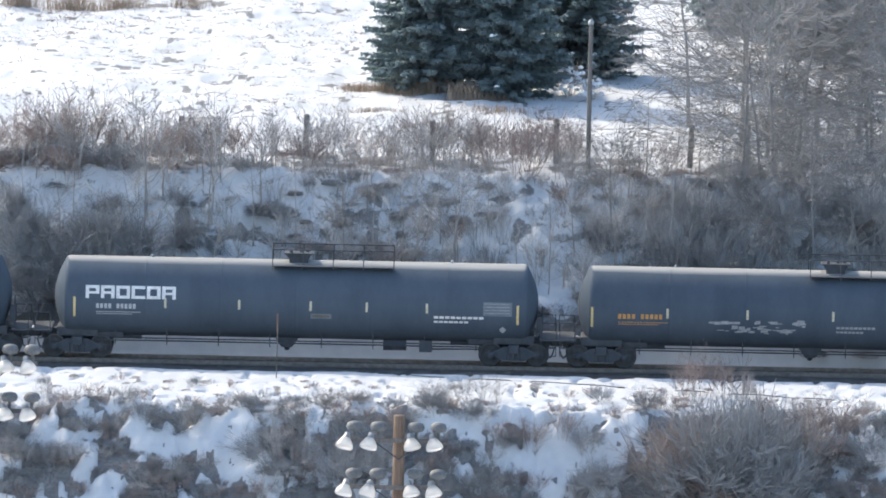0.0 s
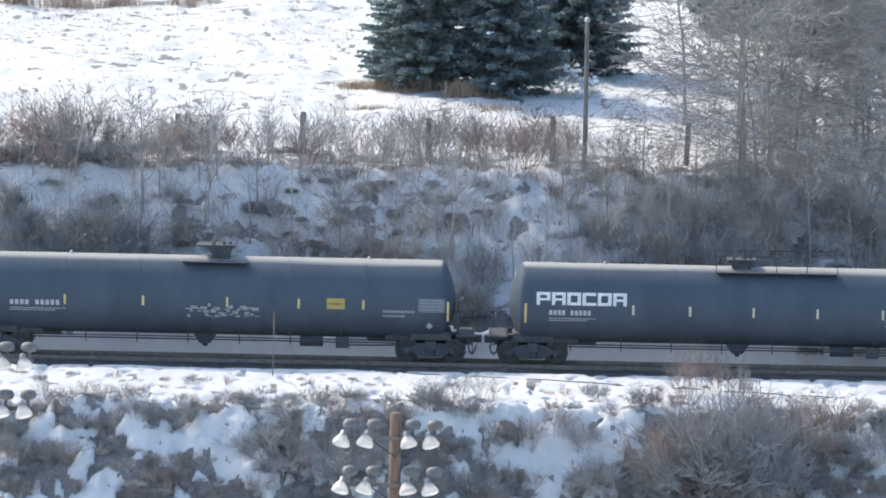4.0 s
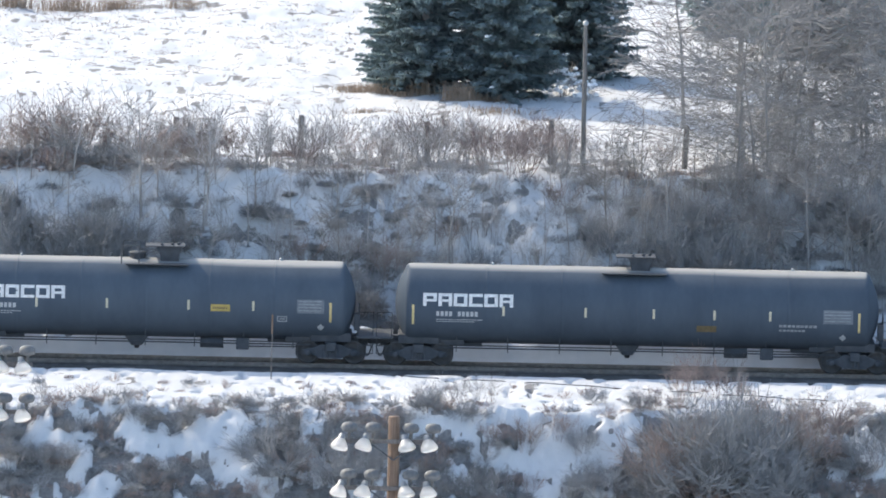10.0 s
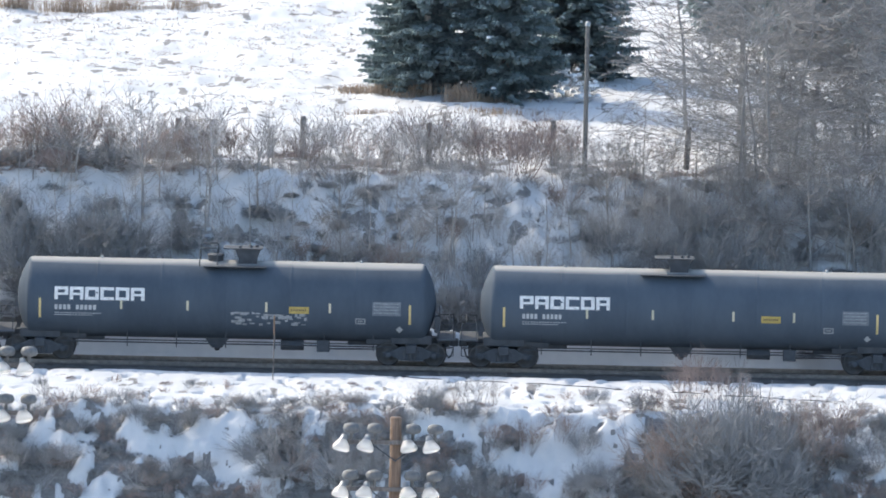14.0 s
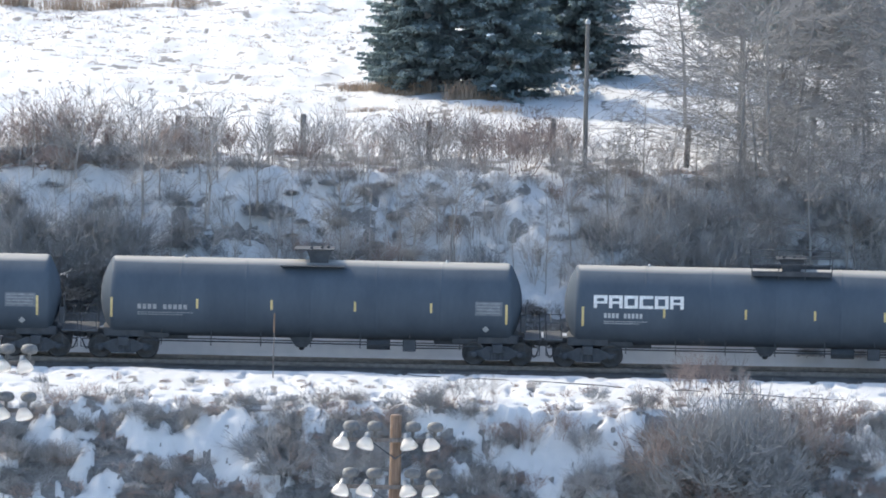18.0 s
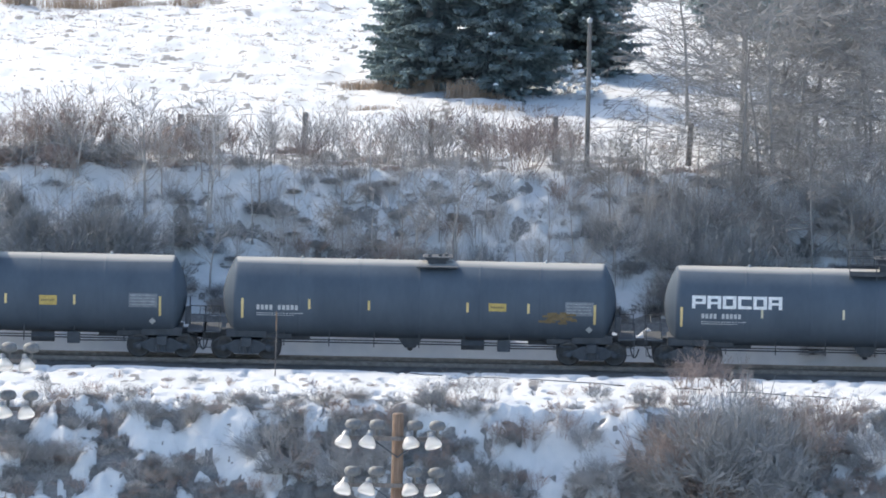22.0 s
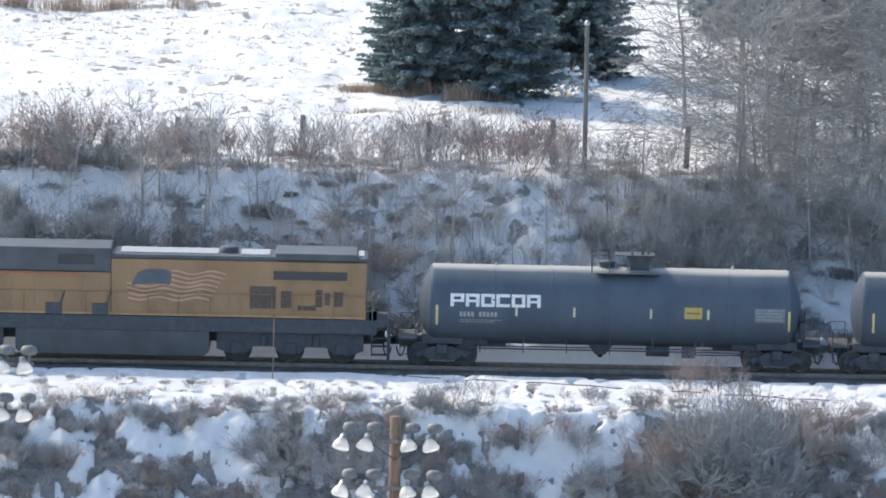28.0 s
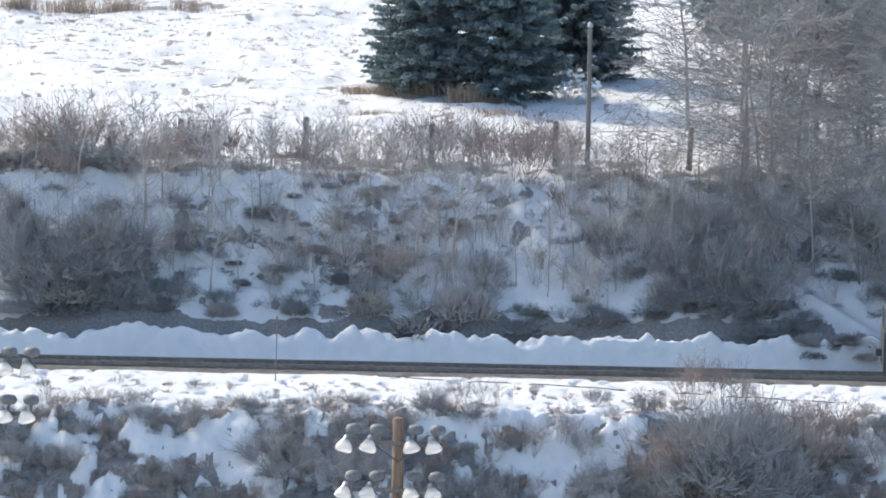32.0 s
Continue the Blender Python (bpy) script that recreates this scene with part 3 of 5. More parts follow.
def tank_car(left, pitch, length, label, reflectors, mark=None, regs=None, plate=None, panel=None, diamond=None, note=None, tag=None, scrawl=None, smear=None, dome=(0, "box"), bright=False, regpaint=None, platepaint=None):
    """A tank car whose tank begins at left metres along the track. All the places on it are metres from the tank's end."""
    car = thing("tank_car", label, "tank car", "tank cars of the train")
    h = length / 2
    # tank with pressed heads and jacket seams
    d = 0.62
    prof = [(-h + 0.40 * (i / 8) ** 2, 0.001 + R * 0.91 * i / 8) for i in range(9)]
    prof += [(-h + 0.40 + 0.22 * (1 - math.cos(math.pi / 2 * k / 4)), R * (0.91 + 0.09 * math.sin(math.pi / 2 * k / 4))) for k in range(1, 5)]
    seams = [-h + d + (length - 2 * d) * i / 6 for i in range(1, 6)]
    body = list(prof)
    for sx in seams:
        body += [(sx - 0.09, R), (sx - 0.046, R), (sx - 0.04, R + 0.002), (sx + 0.04, R + 0.002), (sx + 0.046, R), (sx + 0.09, R)]
    body = body[:13] + [(-h + d + 0.12, R)] + body[13:] + [(h - d - 0.12, R)]
    body += [(-a, b) for a, b in prof[::-1]]
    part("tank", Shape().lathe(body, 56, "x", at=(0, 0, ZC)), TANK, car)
    # stub sills, end platforms and grab rails
    for side in (-1, 1):
        s = Shape()
        ex = side * (pitch / 2 - 0.28)
        ix = side * (h - 3.4)
        s.box(min(ex, ix), max(ex, ix), -0.28, 0.28, 0.72, 1.08)
        s.lump(side * (h - 0.93) - 0.8, side * (h - 0.93) + 0.8, -0.85, 0.85, 0.84, 1.2, 0.04)
        s.lump(side * (h - 2.2) - 0.5, side * (h - 2.2) + 0.5, -0.7, 0.7, 0.8, 1.15, 0.03)
        part("stub_sill", s, UNDER, car, "black steel stub sill with body bolster")
        g = Shape()
        px = side * (h + 0.42)
        g.lump(px - 0.36, px + 0.36, -1.42, 1.42, 1.08, 1.14, 0.01)
        for y in (-1.4, 1.4):
            g.line([(px - side * 0.3, y, 1.12), (px - side * 0.3, y, 1.78), (px + side * 0.28, y, 1.78), (px + side * 0.28, y, 0.5)], 0.017)
            g.line([(px - side * 0.3, y, 0.5), (px + side * 0.28, y, 0.5)], 0.017)
            g.line([(px - side * 0.3, y, 0.5), (px - side * 0.3, y, 1.12)], 0.017)
            g.line([(px - side * 0.3, y, 0.8), (px + side * 0.28, y, 0.8)], 0.017)
        g.line([(px + side * 0.1, -1.4, 1.78), (px + side * 0.1, 1.4, 1.78)], 0.017)
        part("end_platform", g, UNDER, car, "end platform with steps and grab rails")
        coupler(car, side * (pitch / 2 - 0.1), side)
        truck(car, side * (h - 0.93 + 0.0))
    s = Shape().lump(h - 0.05, h + 0.18, -0.75, -0.2, 1.3, 1.95, 0.03)
    s.lathe([(h + 0.12, 0.02), (h + 0.12, 0.26), (h + 0.16, 0.26), (h + 0.16, 0.02)], 18, "x", at=(0, -0.5, 2.1))
    part("hand_brake", s, UNDER, car, "hand brake wheel and housing")
    # gear under the tank
    s = Shape()
    s.line([(-h + 1.7, -0.95, 0.74), (h - 1.7, -0.95, 0.74)], 0.03)
    s.line([(-h + 1.7, 0.5, 0.66), (h - 1.7, 0.5, 0.66)], 0.024)
    k = int(length / 2.1)
    for i in range(k):
        x = -h + 2.4 + (length - 4.8) * i / (k - 1)
        s.box(x - 0.02, x + 0.02, -0.97, -0.93, 0.58, 1.25)
    part("brake_pipe", s, UNDER, car, "brake pipe on hangers under the tank")
    s = Shape()
    s.lathe([(0.36, 0.04), (0.38, 0.1), (0.62, 0.12), (0.66, 0.3), (0.95, 0.34)], 16, "z", at=(-0.35, 0, 0))
    s.prism([(-0.85, 0.95), (-0.55, 0.52), (-0.15, 0.52), (0.15, 0.95)], -0.45, -0.38)
    s.prism([(-0.85, 0.95), (-0.55, 0.52), (-0.15, 0.52), (0.15, 0.95)], 0.38, 0.45)
    part("outlet_valve", s, UNDER, car, "bottom outlet valve with skid plates")
    s = Shape()
    s.lathe([(h - 6.0, 0.03), (h - 6.0, 0.2), (h - 5.1, 0.2), (h - 5.1, 0.03)], 16, "x", at=(0, -0.7, 0.72))
    s.lump(h - 4.6, h - 4.1, -1.0, -0.7, 0.5, 0.95, 0.03)
    s.line([(h - 4.2, -0.85, 0.62), (h - 2.0, -0.6, 0.62)], 0.03)
    part("brake_cylinder", s, UNDER, car, "brake reservoir and valve")
    # fittings on top
    dx, style = dome[0] - h, dome[1]
    top = ZC + R
    tall = {"low": 0.26, "bare": 0.14, "loop": 0.48, "box": 0.42, "wide": 0.42}[style]
    s = Shape().prism([(dx - 0.36, top - 0.12), (dx + 0.36, top - 0.12), (dx + 0.36, top + tall * 0.25), (dx + 0.5, top + tall), (dx - 0.5, top + tall), (dx - 0.36, top + tall * 0.25)], -0.46, 0.46)
    reach = 0.95 if style in ("box", "loop") else 0.56
    s.lump(dx - reach, dx + 0.58, -0.54, 0.54, top + tall, top + tall + 0.05, 0.015)
    for x in (-0.3, 0.1, 0.34):
        s.lathe([(top + tall, 0.07), (top + tall + 0.1, 0.07), (top + tall + 0.14, 0.05), (top + tall + 0.14, 0.01)], 10, "z", at=(dx + x, -0.2 + x * 0.5, 0))
    part("valve_housing", s, BOXBLACK, car, "black steel valve housing with hinged lid")
    w0, w1 = {"box": (-1.5, 1.0), "wide": (-1.55, 1.55), "low": (-1.0, 3.7), "loop": (-1.7, 0.75), "bare": (-0.8, 0.8)}[style]
    for y in (-1, 1):
        s = Shape().lump(dx + w0, dx + w1, min(y * 0.66, y * 1.12), max(y * 0.66, y * 1.12), top - 0.16, top - 0.12, 0.008)
        deck = part("walkway", s, UNDER, car, "steel walkway grating beside the valve housing")
        if style == "wide":
            part("toe_board", Shape().box(dx + w0, dx + w1, y * 1.08 - 0.012, y * 1.08 + 0.012, top - 0.119, top + 0.03), BOXBLACK, deck)
    for y in (-1, 1):
        if style in ("bare", "box"):
            continue
        if style == "loop":
            for x in (dx - 1.85,):
                bow = Shape().rope([Vector(p) for p in ((x, y * 0.9, top - 0.15), (x, y * 0.9, top + 0.5), (x + 0.05, y * 0.9, top + 0.56), (x + 0.63, y * 0.9, top + 0.56), (x + 0.68, y * 0.9, top + 0.5), (x + 0.68, y * 0.9, top - 0.12))], 0.024, 0.024)
                part("safety_railing", bow, BOXBLACK, car, "bent steel safety railing")
            continue
        hgt = 0.62 if style != "low" else 0.5
        n = max(2, round((w1 - w0) / 1.1))
        bar = part("safety_railing", Shape().tube((dx + w0, y * 1.1, top + hgt), (dx + w1, y * 1.1, top + hgt), 0.022), BOXBLACK, car, "thin steel safety railing")
        if style == "wide":
            part("middle_bar", Shape().tube((dx + w0, y * 1.1, top + 0.3), (dx + w1, y * 1.1, top + 0.3), 0.018), BOXBLACK, bar)
        post = Shape().tube((0, 0, top - 0.3), (0, 0, top + hgt), 0.02).mesh("railing_post", BOXBLACK)
        for i in range(n + 1):
            p = new("railing_post", post)
            p.parent = bar
            p.location = (dx + w0 + (w1 - w0) * i / n, y * 1.1, 0)
    if style == "loop":
        s = Shape().lathe([(top - 0.1, 0.3), (top + 0.16, 0.3), (top + 0.2, 0.34), (top + 0.24, 0.3), (top + 0.25, 0.02)], 18, "z", at=(dx - 1.25, 0, 0))
        part("manway_lid", s, BOXBLACK, car, "round bolted manway lid")
    for i in range(2):
        x = -h + length * (0.2 + 0.62 * i)
        s = Shape().lathe([(top - 0.04, 0.06), (top + 0.07, 0.06), (top + 0.09, 0.04), (top + 0.09, 0.01)], 10, "z", at=(x, 0, 0))
        part("top_fitting", s, ZINC, car, "small steel vent")
    # markings
    for i, x in enumerate(reflectors):
        tall = i in (0, len(reflectors) - 1)
        x -= h
        part("reflector", skin(Shape(), x - 0.045, x + 0.045, 1.68 if tall else 2.08, 2.46), YELLOW if bright or tall else PALEY, car, "yellow reflective strip")
    if mark:
        part("owner_mark", emblem(mark - h, mark - h + 3.55, 2.42, 2.91), WHITE, car, "white painted block mark")
    if regs:
        a, b = regs[0] - h, regs[1] - h
        s = bars(Shape(), a, b, 2.03, 2.22, 10, 0.3, 4)
        bars(s, a, a + (b - a) * 1.1, 1.88, 1.91, 16, 0.2)
        bars(s, a, a + (b - a) * 0.9, 1.80, 1.83, 13, 0.2)
        tagged(part("registration_stencil", s, regpaint or STENCIL, car, "small stencilled marks"), kind="stuff")
    if plate:
        p = part("plate", skin(Shape(), plate[0] - h, plate[1] - h, plate[2], plate[3], 0.009), platepaint or PLATE, car, "yellow rectangular notice plate")
        m = (plate[2] + plate[3]) / 2
        part("plate_writing", bars(Shape(), plate[0] - h + 0.08, plate[1] - h - 0.08, m - 0.04, m + 0.04, 8, 0.3), RUSTY, p, "dull line of writing").location = (0, -0.008, 0)
    if panel:
        part("data_panel", skin(Shape(), panel[0] - h, panel[1] - h, 2.02, 2.56), FAINT, car, "faded grey data panel")
        s = Shape()
        for i in range(4):
            bars(s, panel[0] - h + 0.06, panel[1] - h - 0.08, 2.11 + i * 0.12, 2.15 + i * 0.12, 12, 0.25)
        o = tagged(part("data_lines", s, DIM, car, "lines of small faded data"), kind="stuff")
        o.location = (0, -0.004, 0)
    if diamond:
        s = Shape()
        x, z, q = diamond - h, 1.46, 0.14
        pts = [(x - q, z), (x, z - q), (x + q, z), (x, z + q)]
        on = [(a, -(R + 0.02) * math.cos(math.asin((c - ZC) / (R + 0.02))) - 0.02, c) for a, c in pts]
        s.add(on + [(a, b + 0.015, c) for a, b, c in on], [(0, 1, 2, 3), (4, 7, 6, 5), (0, 4, 5, 1), (1, 5, 6, 2), (2, 6, 7, 3), (3, 7, 4, 0)])
        part("placard", s, STENCIL, car, "white diamond hazard placard")
    if note:
        s = bars(Shape(), note[0] - h, note[1] - h, note[2], note[2] + 0.1, 9, 0.2)
        bars(s, note[0] - h, note[0] - h + (note[1] - note[0]) * 0.7, note[2] - 0.17, note[2] - 0.09, 7, 0.2)
        tagged(part("white_notice", s, WHITE if note[3] else DIM, car, "rows of white stencilled writing"), kind="stuff")
    if tag:
        s = Shape()
        x, z = tag - h, 1.66
        for a, b, c, e in ((0, 0.4, 0, 0.05), (0, 0.4, 0.19, 0.24), (0, 0.05, 0.05, 0.19), (0.35, 0.4, 0.05, 0.19), (0.1, 0.3, 0.09, 0.15)):
            skin(s, x + a, x + b, z + c, z + e)
        part("boxed_note", s, DIM, car, "small boxed stencil")
    if scrawl:
        s, rng = Shape(), random.Random(int(scrawl[0] * 100))
        x = scrawl[0]
        while x < scrawl[1]:
            w, z = rng.uniform(0.1, 0.3), scrawl[2] + rng.uniform(-0.24, 0.24)
            skin(s, x - h, x - h + w, z, z + rng.uniform(0.03, 0.14), 0.005)
            x += rng.uniform(0.03, 0.12)
        tagged(part("graffiti", s, DIM, car, "pale smudged graffiti strokes"), kind="stuff")
    if smear:
        s, rng = Shape(), random.Random(8)
        for i in range(40):
            x, z = smear[0] - h + rng.betavariate(2, 2) * (smear[1] - smear[0]), smear[2] + rng.uniform(-0.22, 0.22)
            skin(s, x - 0.12, x + 0.12, z, z + 0.09, 0.004 + i * 0.0002)
        part("rust_smear", s, RUSTY, car, "yellowish brown smear on the paint")
    TRAIN.append((car, left + h))
    return car


TRAIN = []
WHEEL_MESH = wheelset_shape(0.457).mesh("wheelset", WHEEL)
BIG_WHEEL_MESH = wheelset_shape(0.53).mesh("big_wheelset", WHEEL)

tank_car(5.21, 20.44, 18.79, "black tank car with orange stencilled marks, grimy", (0.53, 3.45, 6.55, 9.87, 12.42, 14.84, 18.13), regs=(1.54, 3.3), note=(10.0, 11.54, 1.78, 0), scrawl=(5.05, 8.68, 1.75), dome=(9.96, "low"), regpaint=ORANGE)
tank_car(-15.12, 20.33, 18.79, "long black tank car with white block mark and thin top railing", (0.81, 4.33, 7.19, 9.96, 12.13, 14.46, 17.98), mark=1.21, regs=(1.65, 3.23), plate=(9.96, 10.77, 1.78, 1.98), panel=(16.64, 17.76), diamond=17.41, note=(14.73, 16.7, 1.88, 1), dome=(9.45, "low"), platepaint=FAINT)
tank_car(-35.25, 20.22, 18.46, "long black tank car with white block mark and pale writing", (0.62, 4.79, 6.99, 9.45, 11.93, 14.46, 17.98), mark=1.01, regs=(1.54, 3.19), panel=(16.48, 17.54), diamond=17.32, note=(14.57, 16.18, 1.95, 0), dome=(8.97, "low"))
tank_car(-56.04, 20.66, 18.68, "black tank car with bright yellow strips, yellow plate and graffiti", (0.42, 3.56, 6.59, 9.85, 12.62, 15.12, 18.4), regs=(1.43, 3.41), plate=(13.71, 14.4, 2.08, 2.5), panel=(17.25, 18.29), diamond=17.69, note=(15.89, 17.14, 1.98, 0), scrawl=(8.24, 10.99, 1.85), dome=(9.56, "box"), bright=True)
tank_car(-76.64, 20.55, 18.64, "black tank car with yellow strips and a pale plate", (0.35, 3.32, 5.98, 8.22, 10.77, 15.58, 18.42), regs=(1.27, 3.21), plate=(14.42, 15.14, 2.1, 2.45), panel=(17.25, 18.35), diamond=17.87, note=(15.74, 17.1, 2.3, 0), dome=(9.85, "low"), bright=True, platepaint=PALEY)
tank_car(-97.12, 20.48, 18.79, "long black tank car with white block mark and dull plate", (0.7, 4.2, 7.38, 10.02, 12.37, 14.53, 17.98), mark=1.05, regs=(1.6, 3.25), plate=(11.69, 12.46, 1.6, 1.85), panel=(16.59, 17.74), diamond=17.36, note=(14.88, 16.37, 1.85, 0), dome=(9.49, "box"), platepaint=RUSTY)
tank_car(-114.92, 17.82, 16.26, "black tank car with white block mark and narrow yellow plate", (0.92, 3.91, 6.64, 9.8, 12.31, 15.3), mark=1.49, regs=(1.49, 3.16), plate=(10.66, 11.41, 2.04, 2.31), panel=(14.0, 15.05), diamond=14.92, tag=13.23, dome=(9.01, "loop"))
tank_car(-132.68, 17.82, 16.37, "black tank car with white block mark and narrow yellow plate", (0.92, 4.13, 6.68, 9.8, 12.15, 15.38), mark=1.49, regs=(1.63, 3.19), plate=(10.88, 11.63, 2.04, 2.31), panel=(14.02, 15.05), diamond=15.01, tag=13.3, dome=(7.69, "box"))
tank_car(-150.66, 17.93, 16.26, "black tank car with white block mark, yellow plate and graffiti", (0.92, 4.07, 6.64, 9.69, 12.15, 15.25), mark=1.45, regs=(1.49, 3.14), plate=(10.57, 11.34, 2.04, 2.31), panel=(13.8, 14.9), diamond=14.86, tag=13.14, scrawl=(8.31, 11.16, 1.75), dome=(8.92, "loop"))
tank_car(-168.73, 18.02, 16.37, "black tank car with white block mark and railed top platform", (0.7, 3.85, 7.01, 9.69, 12.4, 15.49), mark=1.08, regs=(1.52, 3.05), panel=(14.29, 15.43), diamond=14.95, dome=(8.77, "wide"), bright=True)
tank_car(-186.75, 17.98, 16.37, "black tank car with small white marks and bright yellow strips", (0.46, 3.78, 6.66, 9.89, 12.84, 15.76), regs=(1.47, 3.45), panel=(14.55, 15.6), diamond=14.97, dome=(8.46, "box"), bright=True, regpaint=DIM)
tank_car(-204.66, 17.91, 16.37, "black tank car with white block mark and railed top platform", (0.64, 3.76, 6.92, 9.67, 12.37, 15.49), mark=1.01, regs=(1.41, 2.99), panel=(14.24, 15.43), diamond=14.9, dome=(8.68, "wide"))
tank_car(-221.80, 17.36, 15.27, "black tank car with small white marks and a brown smear", (0.77, 3.36, 5.67, 9.49, 11.85, 14.42), regs=(1.32, 2.97), plate=(10.31, 10.99, 2.14, 2.45), panel=(13.27, 14.37), diamond=14.22, smear=(12.35, 13.67, 1.85), dome=(8.29, "bare"), bright=True)
tank_car(-239.65, 17.80, 16.44, "black tank car with small white marks and a yellow plate", (0.97, 3.87, 6.59, 9.45, 12.11, 15.43), regs=(1.63, 3.67), plate=(10.75, 11.43, 2.05, 2.42), panel=(14.22, 15.32), diamond=15.14, dome=(8.4, "loop"), bright=True)
tank_car(-257.36, 17.71, 16.15, "black tank car with small white marks and a yellow plate", (0.86, 3.74, 6.46, 9.52, 12.59, 15.27), regs=(1.87, 3.6), plate=(11.3, 12.02, 2.05, 2.42), panel=(14.04, 15.14), diamond=15.03, dome=(8.73, "loop"), bright=True)
tank_car(-274.11, 16.81, 14.84, "short black tank car with white block mark and yellow plate", (0.7, 3.78, 6.02, 8.99, 11.21, 14.35), mark=1.19, regs=(1.58, 3.08), plate=(10.29, 10.97, 2.1, 2.55), panel=(13.01, 14.18), dome=(8.53, "loop"), regpaint=DIM)


def locomotive(front):
    """A six-axle diesel, its nose towards -x; places are metres from its front coupler."""
    loco = thing("locomotive", "dusty yellow and grey six-axle diesel locomotive with painted flag", "locomotive")
    L = 22.0
    s = Shape()
    s.lump(0.75, 21.3, -1.5, 1.5, 1.22, 1.66, 0.03)
    s.box(0.5, 21.6, -0.5, 0.5, 0.75, 1.25)
    part("frame", s, UNDER, loco, "dark grey underframe")
    part("sill_stripe", Shape().box(1.25, 20.85, -1.535, -1.505, 1.70, 1.79), CREAM, loco, "bright yellow sill stripe")
    s = Shape()
    s.prism([(1.1, 1.68), (1.1, 3.2), (1.22, 3.36), (2.7, 3.78), (2.9, 3.78), (2.9, 1.68)], -1.3, 1.3)
    part("nose", s, LOCO_Y, loco, "yellow short nose")
    # thin pale skin over the yellow nose, sunlight given by its colour
    s = Shape().prism([(1.08, 3.22), (1.2, 3.4), (2.72, 3.83), (2.72, 3.78), (1.22, 3.36), (1.1, 3.2)], -1.32, 1.32)
    part("nose_top", s, ZINC, loco, "nose top painted pale as if sunlit")
    s = Shape()
    s.prism([(2.68, 1.68), (2.68, 3.8), (2.88, 4.5), (3.2, 4.6), (5.0, 4.6), (5.0, 1.68)], -1.52, 1.52)
    cab = part("cab", s, LOCO_Y, loco, "yellow cab side")
    part("cab_roof", Shape().prism([(2.7, 4.52), (2.78, 4.66), (3.4, 4.7), (5.1, 4.7), (5.1, 4.5)], -1.45, 1.45), LOCO_G, loco, "dark grey cab roof with a pale front edge")
    part("cab_band", Shape().prism([(2.9, 3.66), (2.98, 4.46), (3.2, 4.58), (5.0, 4.58), (5.0, 3.6), (3.3, 3.6)], -1.545, -1.522), LOCO_G, loco, "dark grey upper cab side")
    for a, b in ((3.2, 3.85), (3.95, 4.7)):
        part("cab_window", Shape().lump(a, b, -1.56, -1.54, 3.86, 4.36, 0.01), GLASS, loco, "dark cab side window")
    part("windscreen", Shape().add([(2.69, -1.2, 3.9), (2.69, 1.2, 3.9), (2.85, 1.2, 4.44), (2.85, -1.2, 4.44)], [(0, 1, 2, 3)]), GLASS, loco, "dark windscreen")
    part("lower_hood", Shape().lump(5.0, 10.95, -1.5, 1.5, 1.68, 3.6, 0.03), LOCO_Y, loco, "yellow hood side with door panels")
    part("upper_hood", Shape().lump(5.0, 10.95, -1.47, 1.47, 3.6, 4.7, 0.06), LOCO_G, loco, "dark grey raised equipment hood")
    part("red_line", Shape().box(4.2, 9.9, -1.545, -1.502, 3.5, 3.58), LOCO_R, loco, "thin faded red line")
    part("upper_grille", Shape().lump(8.9, 10.3, -1.5, -1.472, 3.95, 4.4, 0.01), GLASS, loco, "black intake grille")
    part("long_hood", Shape().lump(10.95, 20.85, -1.44, 1.44, 1.68, 4.24, 0.04), LOCO_Y, loco, "faded yellow long hood")
    part("hood_roof", Shape().lump(10.9, 20.9, -1.4, 1.4, 4.24, 4.44, 0.05), LOCO_G, loco, "dark grey hood roof")
    for a, b, z in ((11.3, 15.1, 4.5), (15.95, 17.1, 4.49), (20.2, 20.75, 4.52)):
        part("roof_hatch", Shape().lump(a, b, -0.9, 0.9, 4.43, z, 0.02), ZINC, loco, "pale roof hatch")
    s = Shape().lathe([(4.42, 0.36), (4.68, 0.36), (4.72, 0.3), (4.72, 0.02)], 18, "z", at=(15.5, 0, 0))
    part("exhaust_stack", s, UNDER, loco, "black exhaust stack")
    part("radiator_hood", Shape().lump(17.3, 20.5, -1.5, 1.5, 4.3, 4.62, 0.06), LOCO_G, loco, "dark grey radiator hood")
    part("radiator_grille", Shape().lump(17.25, 20.1, -1.49, -1.442, 3.42, 3.8, 0.01), GLASS, loco, "long black radiator grille")
    # flat plates; the shade inside the louvres is their dark colour
    for a, b, c, d in ((16.35, 17.35, 2.1, 3.1), (17.55, 17.95, 2.15, 2.9), (18.9, 19.15, 2.2, 3.0), (19.25, 19.45, 2.3, 2.85), (19.6, 19.95, 2.25, 2.9), (18.2, 18.9, 2.05, 2.25)):
        part("louvre", Shape().lump(a, b, -1.475, -1.442, c, d, 0.008), LOUVRE, loco, "louvred opening coloured dark for its shade")
    for i in range(11):
        x = 11.5 + i * 0.82
        part("hood_door", Shape().lump(x, x + 0.76, -1.452, -1.438, 1.95, 3.3, 0.006), LOCO_Y, loco)
    for i in range(6):
        x = 5.3 + i * 0.92
        part("hood_door", Shape().lump(x, x + 0.86, -1.512, -1.498, 1.95, 3.4, 0.006), LOCO_Y, loco)
    # flag: a dark canton and waving stripes
    s = Shape().prism([(11.75, 3.05), (12.0, 3.62), (12.3, 3.78), (13.1, 3.78), (13.3, 3.6), (13.25, 3.1), (12.5, 3.15)], -1.468, -1.458)
    flag = part("flag_canton", s, FLAGBLUE, loco, "dark blue flag canton")
